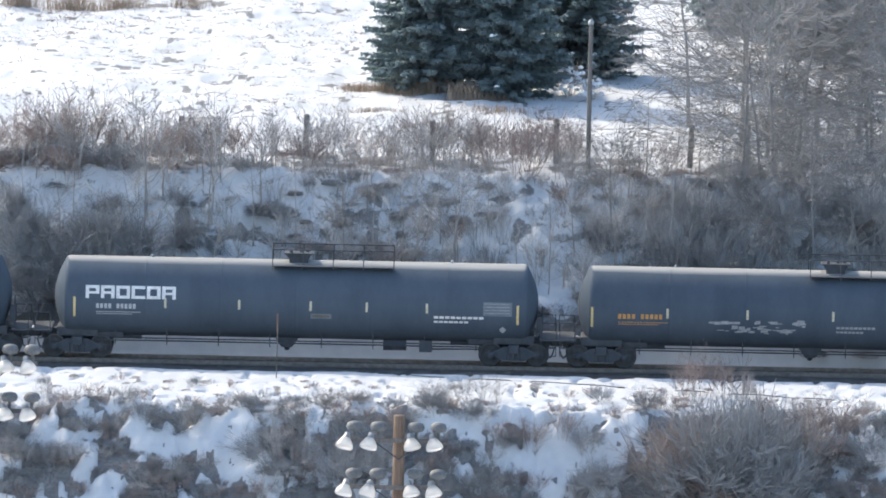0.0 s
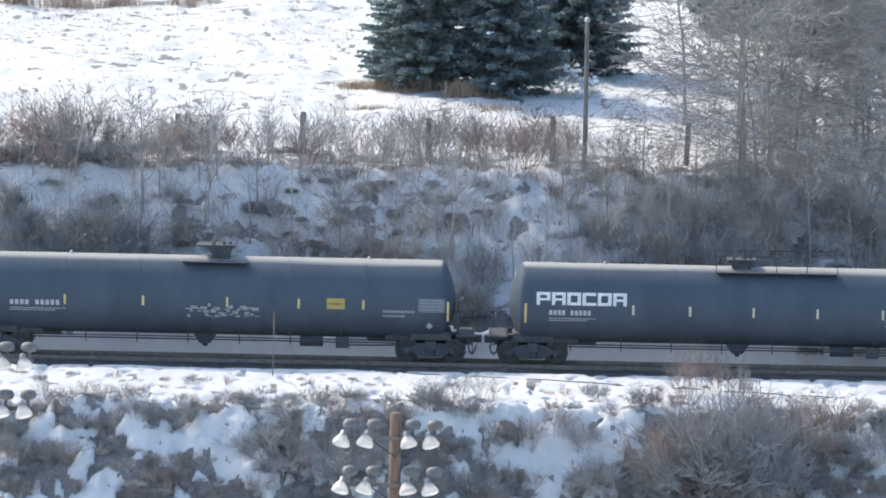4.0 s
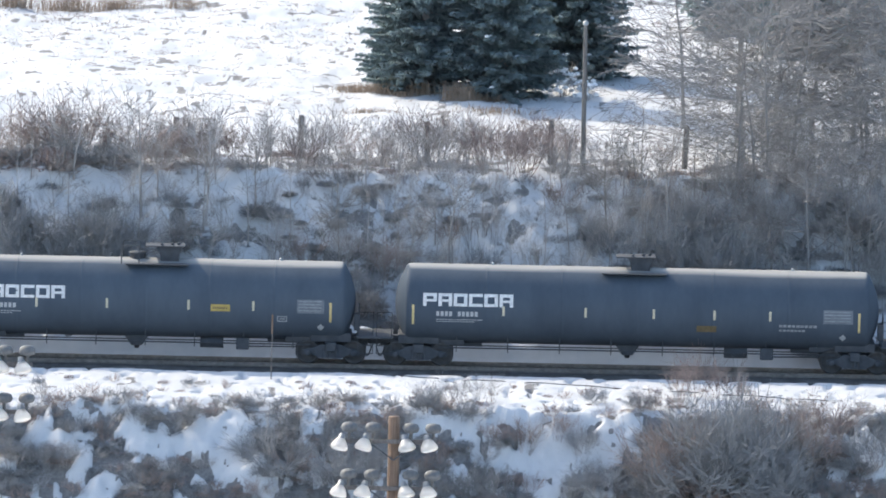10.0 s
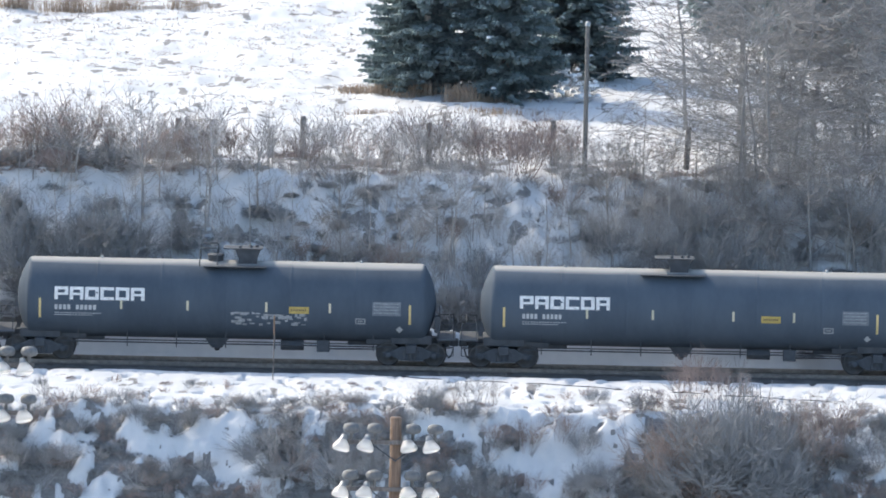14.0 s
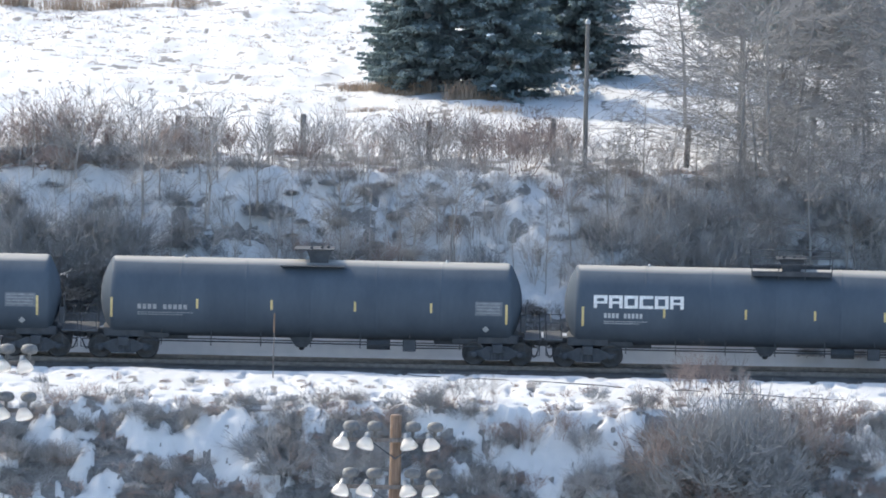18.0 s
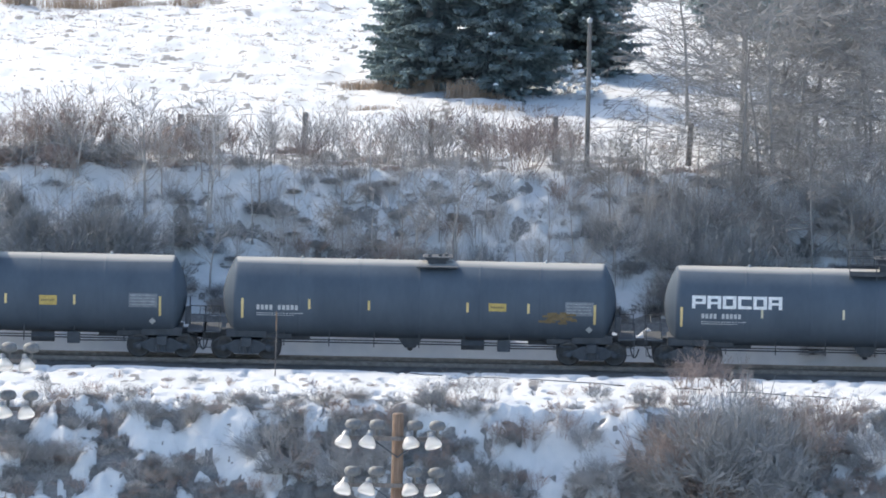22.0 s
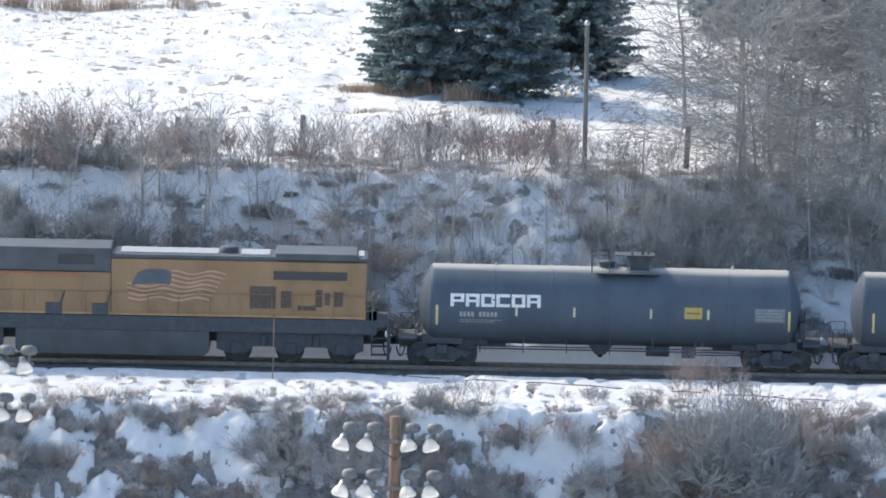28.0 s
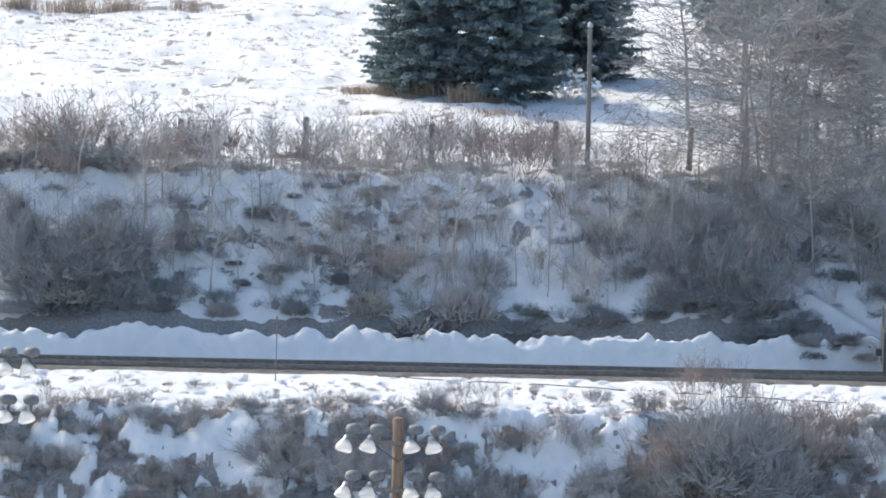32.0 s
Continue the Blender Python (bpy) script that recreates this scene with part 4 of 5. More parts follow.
    for i in range(7):
        for mat, off, nm in ((FLAGWHITE, 0.0, "white_stripe"), (FLAGRED, 0.1, "red_stripe")):
            s = Shape()
            z = 3.62 - i * 0.2 - off
            xa, xb = (13.3 if z > 3.1 else 11.55 + (3.1 - z) * 0.12), 15.4 - i * 0.1
            k = 14
            v = []
            for j in range(k + 1):
                x = xa + (xb - xa) * j / k
                w = 0.08 * math.sin((x - 11.5) * 4.2 + i * 0.4)
                v += [(x, -1.466, z + w), (x, -1.466, z + w + 0.085)]
            s.add(v, [(2 * j, 2 * j + 2, 2 * j + 3, 2 * j + 1) for j in range(k)])
            part(nm, s, mat, loco)
    s = Shape().lathe([(-1.53, 0.01), (-1.53, 0.2), (-1.515, 0.2)], 6, "y", at=(5.5, 0, 2.95))
    part("side_emblem", s, FLAGWHITE, loco, "small pale shield emblem")
    for i in range(4):
        part("mark_bar", Shape().box(3.2 + i * 0.3, 3.38 + i * 0.3, -1.545, -1.523, 3.0, 3.22), RUSTY, loco, "dull painted mark")
    part("cab_door", Shape().lump(3.5, 3.72, -1.55, -1.522, 2.2, 2.62, 0.01), GLASS, loco, "small dark battery door")
    for a in (8.45, 10.25):
        s = Shape().lump(a, a + 0.62, -1.6, -1.45, 1.68, 2.2, 0.03)
        s.line([(a + 0.55, -1.58, 2.1), (a + 0.72, -1.58, 2.75)], 0.03)
        part("equipment_box", s, UNDER, loco, "dark equipment box on the walkway")
    # handrails
    for a, b in ((5.2, 20.8),):
        s = Shape()
        s.line([(a, -1.56, 2.75), (b, -1.56, 2.75)], 0.018)
        for i in range(14):
            x = a + (b - a) * i / 13
            s.line([(x, -1.56, 1.66), (x, -1.56, 2.75)], 0.016)
        part("handrail", s, LOCO_Y, loco, "thin walkway handrail")
    for side, x0, x1 in ((-1, 0.12, 1.0), (1, 20.95, 21.8)):
        s = Shape()
        s.lump(x0, x1, -1.45, 1.45, 1.55, 1.66, 0.02)
        s.lump(x0 if side < 0 else x1 - 0.12, x0 + 0.12 if side < 0 else x1, -1.4, 1.4, 0.25, 1.6, 0.03)
        part("end_platform", s, UNDER, loco, "end platform with plow")
        s = Shape()
        xs = (x0 + 0.15, x1 - 0.08)
        for i in range(4):
            s.lump(xs[0], xs[1], -1.52, -1.12, 0.42 + i * 0.33, 0.46 + i * 0.33, 0.008)
        for x in xs:
            s.box(x - 0.03, x + 0.03, -1.53, -1.49, 0.4, 1.66)
        part("steps", s, DULLZINC if side < 0 else UNDER, loco, "worn side steps")
        s = Shape()
        for x in xs:
            s.line([(x, -1.5, 1.6), (x, -1.5, 2.75)], 0.022)
        xe = x0 + 0.06 if side < 0 else x1 - 0.06
        for y in (-1.3, -0.5, 0.5, 1.3):
            s.line([(xe, y, 1.6), (xe, y, 2.7)], 0.022)
        s.line([(xe, -1.3, 2.7), (xe, 1.3, 2.7)], 0.022)
        part("end_railing", s, DULLZINC, loco, "thin end railing")
        coupler(loco, 0.05 if side < 0 else 21.9, side)
    s = Shape().prism([(7.3, 1.5), (7.3, 0.42), (7.5, 0.28), (14.6, 0.28), (14.8, 0.42), (14.8, 1.5)], -1.48, 1.48)
    part("fuel_tank", s, LOCO_G, loco, "long grey fuel tank")
    s = Shape().lathe([(7.6, 0.02), (7.6, 0.17), (14.5, 0.17), (14.5, 0.02)], 14, "x", at=(0, -0.9, 1.42))
    part("air_reservoir", s, UNDER, loco, "long air reservoir")
    for c in (3.97, 17.93):
        s = Shape()
        for side in (-1, 1):
            y = side * 1.15
            s.prism([(-2.85, 0.55), (-2.85, 1.2), (-1.4, 1.3), (1.4, 1.3), (2.85, 1.2), (2.85, 0.55), (2.4, 0.38), (1.7, 0.38), (1.4, 0.66), (0.62, 0.66), (0.34, 0.38), (-0.34, 0.38), (-0.62, 0.66), (-1.4, 0.66), (-1.7, 0.38), (-2.4, 0.38)], y - 0.08, y + 0.08)
            for w in (-2.03, 0, 2.03):
                s.lump(w - 0.26, w + 0.26, y - 0.16, y + 0.16, 0.36, 0.82, 0.05)
            for w in (-1.02, 1.02):
                s.lathe([(0.7, 0.15), (1.1, 0.15)], 12, "z", at=(w, y + side * 0.08, 0))
        s.box(-2.7, 2.7, -0.9, 0.9, 0.74, 1.28)
        t = part("truck", s, UNDER, loco, "black three-axle truck frame", at=pose(c, 0, 0))
        for w in (-2.03, 0, 2.03):
            add_wheelset(t, w, 0.53, BIG_WHEEL_MESH)
    # hoods and cab stand 4.4 m over the rail
    for ob in loco.children:
        for p in ob.data.vertices:
            if p.co.z > 1.6:
                p.co.z = 1.86 + (p.co.z - 1.74) * 0.858
    TRAIN.append((loco, front))


locomotive(-297.01)

# ---- plants ----
def bend(d, rng, a):
    v = Vector((d[0] + rng.gauss(0, a), d[1] + rng.gauss(0, a), d[2] + rng.gauss(0, a * 0.7)))
    return v.normalized()


def branch(main, fine, rng, p, d, length, r, depth, kids, spread, lift, least, seg=3):
    """One tapered limb with its side branches."""
    p, d = Vector(p), Vector(d)
    tip = max(r * (0.45 if depth else 0.3), least * 0.7)
    pts, sprouts = [p.copy()], []
    for i in range(seg):
        p = p + d * (length / seg)
        pts.append(p.copy())
        d = bend(d, rng, 0.13)
        d.z += lift
        d.normalize()
        if depth > 0 and (i > 0 or seg < 3):
            sprouts.append((p.copy(), d.copy()))
    (main if depth > 1 and main is not None else fine).rope(pts, r, tip, 5 if r > 3 * least else 3)
    for p, d in sprouts:
        for _ in range(kids):
            c = bend(d, rng, spread)
            branch(main, fine, rng, p, c, length * rng.uniform(0.4, 0.68), max(tip * 0.8, least), depth - 1, kids, spread, lift, least, 2 if depth > 1 else 1)


def shrub(name, label, seed, height, stems, width, material, depth=2, kids=2, r=0.018, category="shrub", group="bare shrubs", least=0.0036, spread=0.42):
    rng = random.Random(seed)
    ob = thing(name, label, category, group)
    main, fine = Shape(), Shape()
    for i in range(stems):
        a = rng.uniform(0, 2 * math.pi)
        lean = rng.uniform(0.05, width)
        d = Vector((math.cos(a) * lean, math.sin(a) * lean, 1)).normalized()
        o = (math.cos(a) * width * 0.22 * rng.random() * height, math.sin(a) * width * 0.22 * rng.random() * height, -0.12)
        branch(main, fine, rng, o, d, height * rng.uniform(0.5, 0.78), r * rng.uniform(0.7, 1.2), depth, kids, spread, 0.04, least)
    tagged(part("stem_base", main, material, ob), kind="stuff")
    tagged(part("twig_mass", fine, material, ob), kind="stuff")
    return ob


def bare_tree(name, label, seed, height, r, material, limbs=16, first=0.25, depth=2, kids=2, group="bare trees", least=0.0012, wild=0.0):
    rng = random.Random(seed)
    ob = thing(name, label, "tree", group)
    trunk, main, fine = Shape(), Shape(), Shape()
    p, d = Vector((0, 0, -0.04)), Vector((rng.uniform(-0.06, 0.06), rng.uniform(-0.06, 0.06), 1)).normalized()
    n = 9
    pts = [p.copy()]
    for i in range(n):
        p = p + d * (height / n)
        d = bend(d, rng, 0.05)
        d.z += 0.1
        d.normalize()
        pts.append(p.copy())
    trunk.rope(pts, r, r * 0.12, 7)
    for i in range(limbs):
        f = first + (0.98 - first) * (i + rng.random()) / limbs
        k = min(n - 1, int(f * n))
        q = pts[k].lerp(pts[k + 1], f * n - k)
        a = rng.uniform(0, 2 * math.pi)
        up = rng.uniform(0.35, 1.1) - wild
        branch(main, fine, rng, q, Vector((math.cos(a), math.sin(a), up)).normalized(), height * (0.42 - 0.28 * f) * rng.uniform(0.7, 1.2), max(least, r * (1 - 0.85 * f) * 0.42), depth, kids, 0.45 + wild * 0.4, 0.05 - wild * 0.08, least)
    part("trunk", trunk, material, ob)
    if main.v:
        tagged(part("limb_frame", main, material, ob), kind="stuff")
    tagged(part("crown", fine, material, ob, "crown of fine bare twigs"), kind="stuff")
    return ob


def spruce(seed, height, width, label, at, snow=0):
    rng = random.Random(seed)
    ob = thing("spruce_tree", label, "tree", "spruces", at)
    trunk, limbs, needles, white = Shape(), Shape(), Shape(), Shape()
    trunk.tube((0, 0, -0.3), (0, 0, height), 0.24, 0.02, 9)
    z = 0.1
    while z < height - 0.3:
        f = z / height
        reach = width * (1 - f) ** 0.8 * (0.75 if z < 0.8 else 1.0)
        for i in range(rng.randint(9, 11) if f < 0.6 else 7):
            a = rng.uniform(0, 2 * math.pi)
            l = reach * rng.uniform(0.72, 1.12)
            out = Vector((math.cos(a), math.sin(a), 0))
            side = Vector((-out.y, out.x, 0))
            pts = [Vector((0, 0, z)) + out * (l * u) + Vector((0, 0, -0.30 * l * u + 0.22 * l * u * u)) for u in (0, 0.25, 0.5, 0.75, 1.0)]
            limbs.line(pts, 0.035 * (1 - f) + 0.012, 0.008, 3)
            low = z < 5 and seed <= 3
            steps = max(4, int(l / (0.075 if low else 0.28)))
            for j in range(steps):
                u = 0.08 + 0.92 * (j + rng.random()) / steps
                k = min(3, int(u * 4))
                q = pts[k].lerp(pts[k + 1], u * 4 - k)
                room = 0.14 + 0.36 * (1 - u) * min(1, l / 2)
                for _ in range(7 if low else 4):
                    w = room * rng.uniform(0.5, 1.5) * (1 if low else 1.5)
                    way = side * rng.uniform(-1, 1) + out * rng.uniform(0.1, 0.9) + Vector((0, 0, rng.uniform(-0.75, 0.2)))
                    tip = q + way.normalized() * w
                    edge = way.cross(Vector((rng.gauss(0, 1), rng.gauss(0, 1), rng.gauss(0, 1)))).normalized() * (0.055 if low else 0.13) * rng.uniform(0.7, 1.4)
                    needles.add([q - edge * 0.6, q.lerp(tip, 0.45) + edge, tip, q.lerp(tip, 0.45) - edge], [(0, 1, 2, 3)])
                if snow and rng.random() < snow and u > 0.5:
                    c = q + Vector((0, 0, 0.05))
                    e = rng.uniform(0.05, 0.13)
                    white.lathe([(-0.04, e * 0.9), (0.02, e), (0.06, e * 0.55), (0.08, 0.004)], 6, "z", at=(c.x, c.y, c.z))
        z += rng.uniform(0.13, 0.21) + 0.1 * f
    part("trunk", trunk, BARK, ob, "grey-brown trunk")
    tagged(part("limb_frame", limbs, BARK, ob), kind="stuff")
    tagged(part("crown", needles, NEEDLES, ob, "dense dark green needles"), kind="stuff")
    if snow:
        tagged(part("branch_snow", white, WHITE_SNOW, ob, "small clumps of snow on the branches"), kind="stuff")
    return ob


WHITE_SNOW = paint("clean_snow", (0.78, 0.8, 0.83), (0.88, 0.89, 0.9), rough=0.7, scale=3, bump=0.02, spec=0.25)


def grass_clump(seed, height, spread, blades):
    rng = random.Random(seed)
    s = Shape()
    for i in range(blades):
        a, l = rng.uniform(0, 2 * math.pi), rng.uniform(0.5, 1) * height
        x, y = rng.gauss(0, spread), rng.gauss(0, spread * 0.5)
        d = Vector((math.cos(a) * 0.3, math.sin(a) * 0.3, 1)).normalized()
        q = Vector((x, y, -0.05))
        m = q + d * l * 0.6
        e = m + Vector((d.x * 2, d.y * 2, 0.7)).normalized() * l * 0.4
        side = Vector((math.sin(a), -math.cos(a), 0)) * 0.012
        s.add([q - side, q + side, m + side * 0.7, m - side * 0.7, e], [(0, 1, 2, 3), (3, 2, 4)])
    return s


def fall(y):
    """Draws the growth in front of the track together on its steep bank."""
    return y if y > -10 else -10 + (y + 10) * 0.684


def put(proto, x, y, size=1.0, turn=0.0, lean=0.0, wide=1.0):
    y = fall(y)
    m = pose(x, y, level(x, y) - 0.02, lean, lean * 0.6, turn) @ Matrix.Diagonal((size * wide, size * wide, size, 1))
    return copy_thing(proto, m)


class Tufts:
    """Low growth past counting, joined into one mesh a colour."""

    def __init__(self):
        self.shapes = {}

    def add(self, rng, x, y, size, wide, material, stems=9):
        y = fall(y)
        s = self.shapes.setdefault(material.name, (Shape(), material))[0]
        z = level(x, y)
        for i in range(stems):
            a, lean = rng.uniform(0, 2 * math.pi), rng.uniform(0.1, wide)
            d = Vector((math.cos(a) * lean, math.sin(a) * lean, 1)).normalized()
            o = Vector((x + math.cos(a) * wide * 0.3 * size * rng.random(), y + math.sin(a) * wide * 0.3 * size * rng.random(), z - 0.05))
            branch(s, s, rng, o, d, size * rng.uniform(0.5, 0.85), 0.008, 1, 4, 0.6, 0.02, 0.0055, 2)

    def clump(self, rng, x, y, width, height, material):
        y = fall(y)
        s = self.shapes.setdefault(material.name, (Shape(), material))[0]
        clump_twigs(s, rng, (x, y, level(x, y)), width, height, int(180 + 260 * width))

    def build(self, label):
        for name, (s, m) in self.shapes.items():
            tagged(part("underbrush", s, m), label, "brush", kind="stuff")


tufts = Tufts()


class Kinds:
    """Kinds of one plant, built once, laid out as copies."""

    def __init__(self, protos):
        self.protos = protos

    def place(self, rng, x, y, size, wide=1.0, lean=3, pick=None, label=""):
        k = rng.randrange(len(self.protos)) if pick is None else pick
        turn, tilt = rng.uniform(0, 360), rng.uniform(-lean, lean)
        ob = put(self.protos[k], x, y, size, turn, tilt, wide)
        if label:
            tagged(ob, label)
        return ob

    def clear(self):
        """Takes away the unit plants once their copies stand."""
        for ob in self.protos:
            for o in (*ob.children_recursive, ob):
                bpy.data.objects.remove(o)


# unit plants: one metre high, scaled where they are laid out
airy = Kinds([shrub("shrub", "leafless grey-brown shrub with thin upright stems in the snow", 10 + i, 1.0, 9, 0.5, BARK, 2, 2, 0.008, least=0.0034) for i in range(4)])
rusty = Kinds([shrub("shrub", "leafless reddish-brown shrub in the snow", 30 + i, 1.0, 12, 0.75, RED_BARK, 2, 3, 0.008, least=0.0034) for i in range(3)])
thick = Kinds([shrub("dense_shrub", "dense dark leafless thicket on the snowy bank", 50 + i, 1.0, 20, 1.3, DARK_BARK, 2, 4, 0.008, "shrub", "dense thickets", 0.0040, 0.55) for i in range(4)])


def clump_twigs(s, rng, at, width, height, count):
    """A low rounded clump of short stiff twigs."""
    lobes = [(rng.uniform(-0.28, 0.28), rng.uniform(-0.28, 0.28), rng.uniform(0.22, 0.4)) for _ in range(5)]
    for i in range(count):
        lx, ly, lr = rng.choice(lobes)
        a, e = rng.uniform(0, 2 * math.pi), math.asin(rng.random())
        out = Vector((math.cos(a) * math.cos(e), math.sin(a) * math.cos(e), math.sin(e)))
        q = Vector((lx, ly, -0.02)) + out * lr * rng.uniform(0.55, 1.0)
        way = (out + Vector((rng.gauss(0, 0.5), rng.gauss(0, 0.5), rng.gauss(0.3, 0.4)))).normalized() * rng.uniform(0.06, 0.17)
        side = way.orthogonal().normalized() * 0.014
        s.add([(at[0] + p.x * width, at[1] + p.y * width, at[2] + p.z * height) for p in (q - side, q + side, q + way)], [(0, 1, 2)])


def brush_clump(seed, material, label):
    rng = random.Random(seed)
    ob = thing("brush_clump", label, "shrub", "brush clumps")
    s = Shape()
    clump_twigs(s, rng, (0, 0, 0), 1, 1, 1700)
    tagged(part("twig_mass", s, material, ob), kind="stuff")
    return ob


clumps = Kinds([brush_clump(110 + i, (DARK_BARK, DARK_BARK, BARK, RED_BARK)[i], ("low rounded dark grey brush clump poking through the snow", "low rounded dark grey brush clump poking through the snow", "low rounded grey-brown brush clump poking through the snow", "low rounded reddish-brown brush clump poking through the snow")[i]) for i in range(4)])
young = Kinds([bare_tree("bare_tree", "young leafless tree with a grey trunk on the bank", 130 + i, 1.0, 0.0155, BARK if i else PALE_BARK, 18, 0.3, 2, 2, least=0.0026) for i in range(3)])
sapling = Kinds([bare_tree("sapling", "slender leafless sapling with upright twigs", 70 + i, 1.0, 0.010, PALE_BARK if i % 2 else BARK, 14, 0.2, 1, 2, "saplings", 0.0022) for i in range(4)])
tall = Kinds([bare_tree("bare_tree", "tall leafless tree with grey bark and fine twigs", 90 + i, 1.0, 0.010, WOOD_BARK, 24, 0.12, 2, 3, least=0.0014, wild=0.45) for i in range(4)])


def off_trail(x, y):
    return float(trail(np.array([x]), np.array([y]))[0][0]) <= 0 or rng_gate.random() < 0.1


rng_gate = random.Random(3)


def plant_slope():
    rng = random.Random(41)
    # dense thickets on the bank behind the track
    for x, y, s, w in ((-15.1, 5.96, 2.4, 1.0), (-13.0, 6.4, 2.3, 0.9), (-16.4, 6.93, 2.3, 0.9), (-15.6, 6.4, 2.2, 1.0), (-14.2, 6.1, 2.2, 1.0), (-17.6, 8.25, 1.3, 0.9), (-14.0, 7.42, 1.7, 0.9), (-8.7, 5.54, 0.75, 0.8), (-5.6, 5.75, 0.8, 0.9),
                       (-3.0, 5.89, 1.1, 0.9), (-0.9, 5.61, 1.0, 1.1), (0.6, 5.68, 0.9, 1.0), (1.7, 6.58, 1.6, 0.6), (7.1, 7.28, 1.6, 1.0), (9.2, 6.72, 1.8, 0.9), (10.8, 6.44, 1.9, 0.9), (12.6, 6.72, 1.9, 0.9)):
        thick.place(rng, x, y, s, w)
    for x, y, s in ((11.2, 5.40, 0.8), (13.1, 5.20, 0.9), (14.3, 5.33, 0.8), (8.8, 5.68, 0.7), (6.2, 5.75, 0.6), (3.3, 5.68, 0.6), (4.9, 5.61, 0.5), (-6.9, 5.68, 0.5), (-10.3, 5.61, 0.6), (-11.9, 5.61, 0.7), (-17.2, 5.68, 0.8)):
        thick.place(rng, x, y, s, 1.2)
    for i in range(110):
        x, y = rng.uniform(-18, 18), rng.uniform(5.6, 10.2)
        if off_trail(x, y):
            (tufts.add(rng, x, y, rng.uniform(0.3, 0.65), 1.6, DARK_BARK, 14) if i % 4 else thick.place(rng, x, y, rng.uniform(0.3, 0.62), rng.uniform(1.0, 1.6)))
    for i in range(34):
        x, y = 18 - 13 * rng.random() ** 1.3, rng.uniform(5.8, 10.2)
        if off_trail(x, y):
            (airy if i % 3 else sapling).place(rng, x, y, rng.uniform(1.4, 2.6), 1.0)
    for i in range(80):
        x, y = rng.uniform(-18, 18), rng.uniform(5.8, 9.9)
        if not off_trail(x, y - 0.5):
            continue
        (airy if rng.random() < 0.9 else rusty).place(rng, x, y, rng.uniform(0.9, 2.0))
    for i in range(64):
        x, y = rng.uniform(-17.5, 17), rng.uniform(5.9, 9.9)
        if not off_trail(x, y - 0.5):
            continue
        sapling.place(rng, x, y, rng.uniform(2.0, 3.6))
    for x, y, h in ((-11.9, 8.53, 4.7), (-9.4, 7.97, 4.0), (-10.1, 7.14, 3.4), (-5.9, 7.56, 3.4), (-12.4, 7.14, 3.8), (0.5, 7.14, 3.8), (9.0, 7.49, 4.6), (-0.2, 7.97, 3.0)):
        sapling.place(rng, x, y, h, label="thin pale leafless sapling standing on the bank")
    for i in range(70):
        (airy if i % 2 else sapling).place(rng, rng.uniform(-4, 14), rng.uniform(6.0, 10.2), rng.uniform(0.9, 2.2), 1.0)
    for i in range(150):
        x, y = rng.uniform(-18, 18), rng.uniform(5.4, 10.4)
        if off_trail(x, y):
            tufts.add(rng, x, y, rng.uniform(0.16, 0.4), 2.0, DARK_BARK if i % 3 else BARK, 12)
    for x, y, h in ((10.2, 6.1, 2.3), (11.3, 5.9, 2.4), (12.3, 5.7, 2.1), (9.6, 5.7, 1.7), (11.5, 7.1, 2.0), (10.4, 8.2, 1.8), (15.0, 8.7, 1.7), (17.0, 8.4, 1.8),
                    (-16.9, 7.4, 1.6), (-16.6, 6.1, 1.8), (-15.9, 5.3, 1.8), (-14.5, 5.2, 2.2), (-13.3, 6.6, 2.4), (-12.2, 6.6, 2.3), (-11.2, 5.3, 1.9), (-13.0, 5.4, 1.6)):
        thick.place(rng, x, y, h, 0.8)
        clumps.place(rng, x + 0.2, y - 0.1, h * 0.85, 0.95, 2, pick=rng.randrange(2))
    for x, y, w, h in ((10.6, 4.7, 1.8, 1.2), (12.1, 5.1, 1.8, 1.4), (13.3, 4.8, 1.8, 1.4), (14.3, 4.1, 1.6, 1.2), (15.4, 3.7, 1.8, 1.1), (14.6, 4.9, 1.6, 1.2), (15.8, 4.4, 1.6, 1.2), (16.9, 4.0, 1.6, 1.1), (14.2, 7.6, 1.4, 1.1), (15.8, 7.0, 1.5, 1.2), (17.2, 6.4, 1.5, 1.1), (-10.2, 7.3, 1.3, 1.2), (-8.4, 7.0, 0.7, 0.5), (-7.9, 6.5, 0.9, 0.5), (-10.3, 8.8, 0.8, 0.5), (-4.85, 7.7, 0.8, 0.7), (-2.0, 8.9, 0.9, 0.8), (0.3, 8.7, 0.8, 0.8), (3.7, 5.7, 1.3, 0.9), (5.7, 5.6, 1.0, 0.7)):
        clumps.place(rng, x, y, h, w / h, 2, pick=rng.randrange(2))
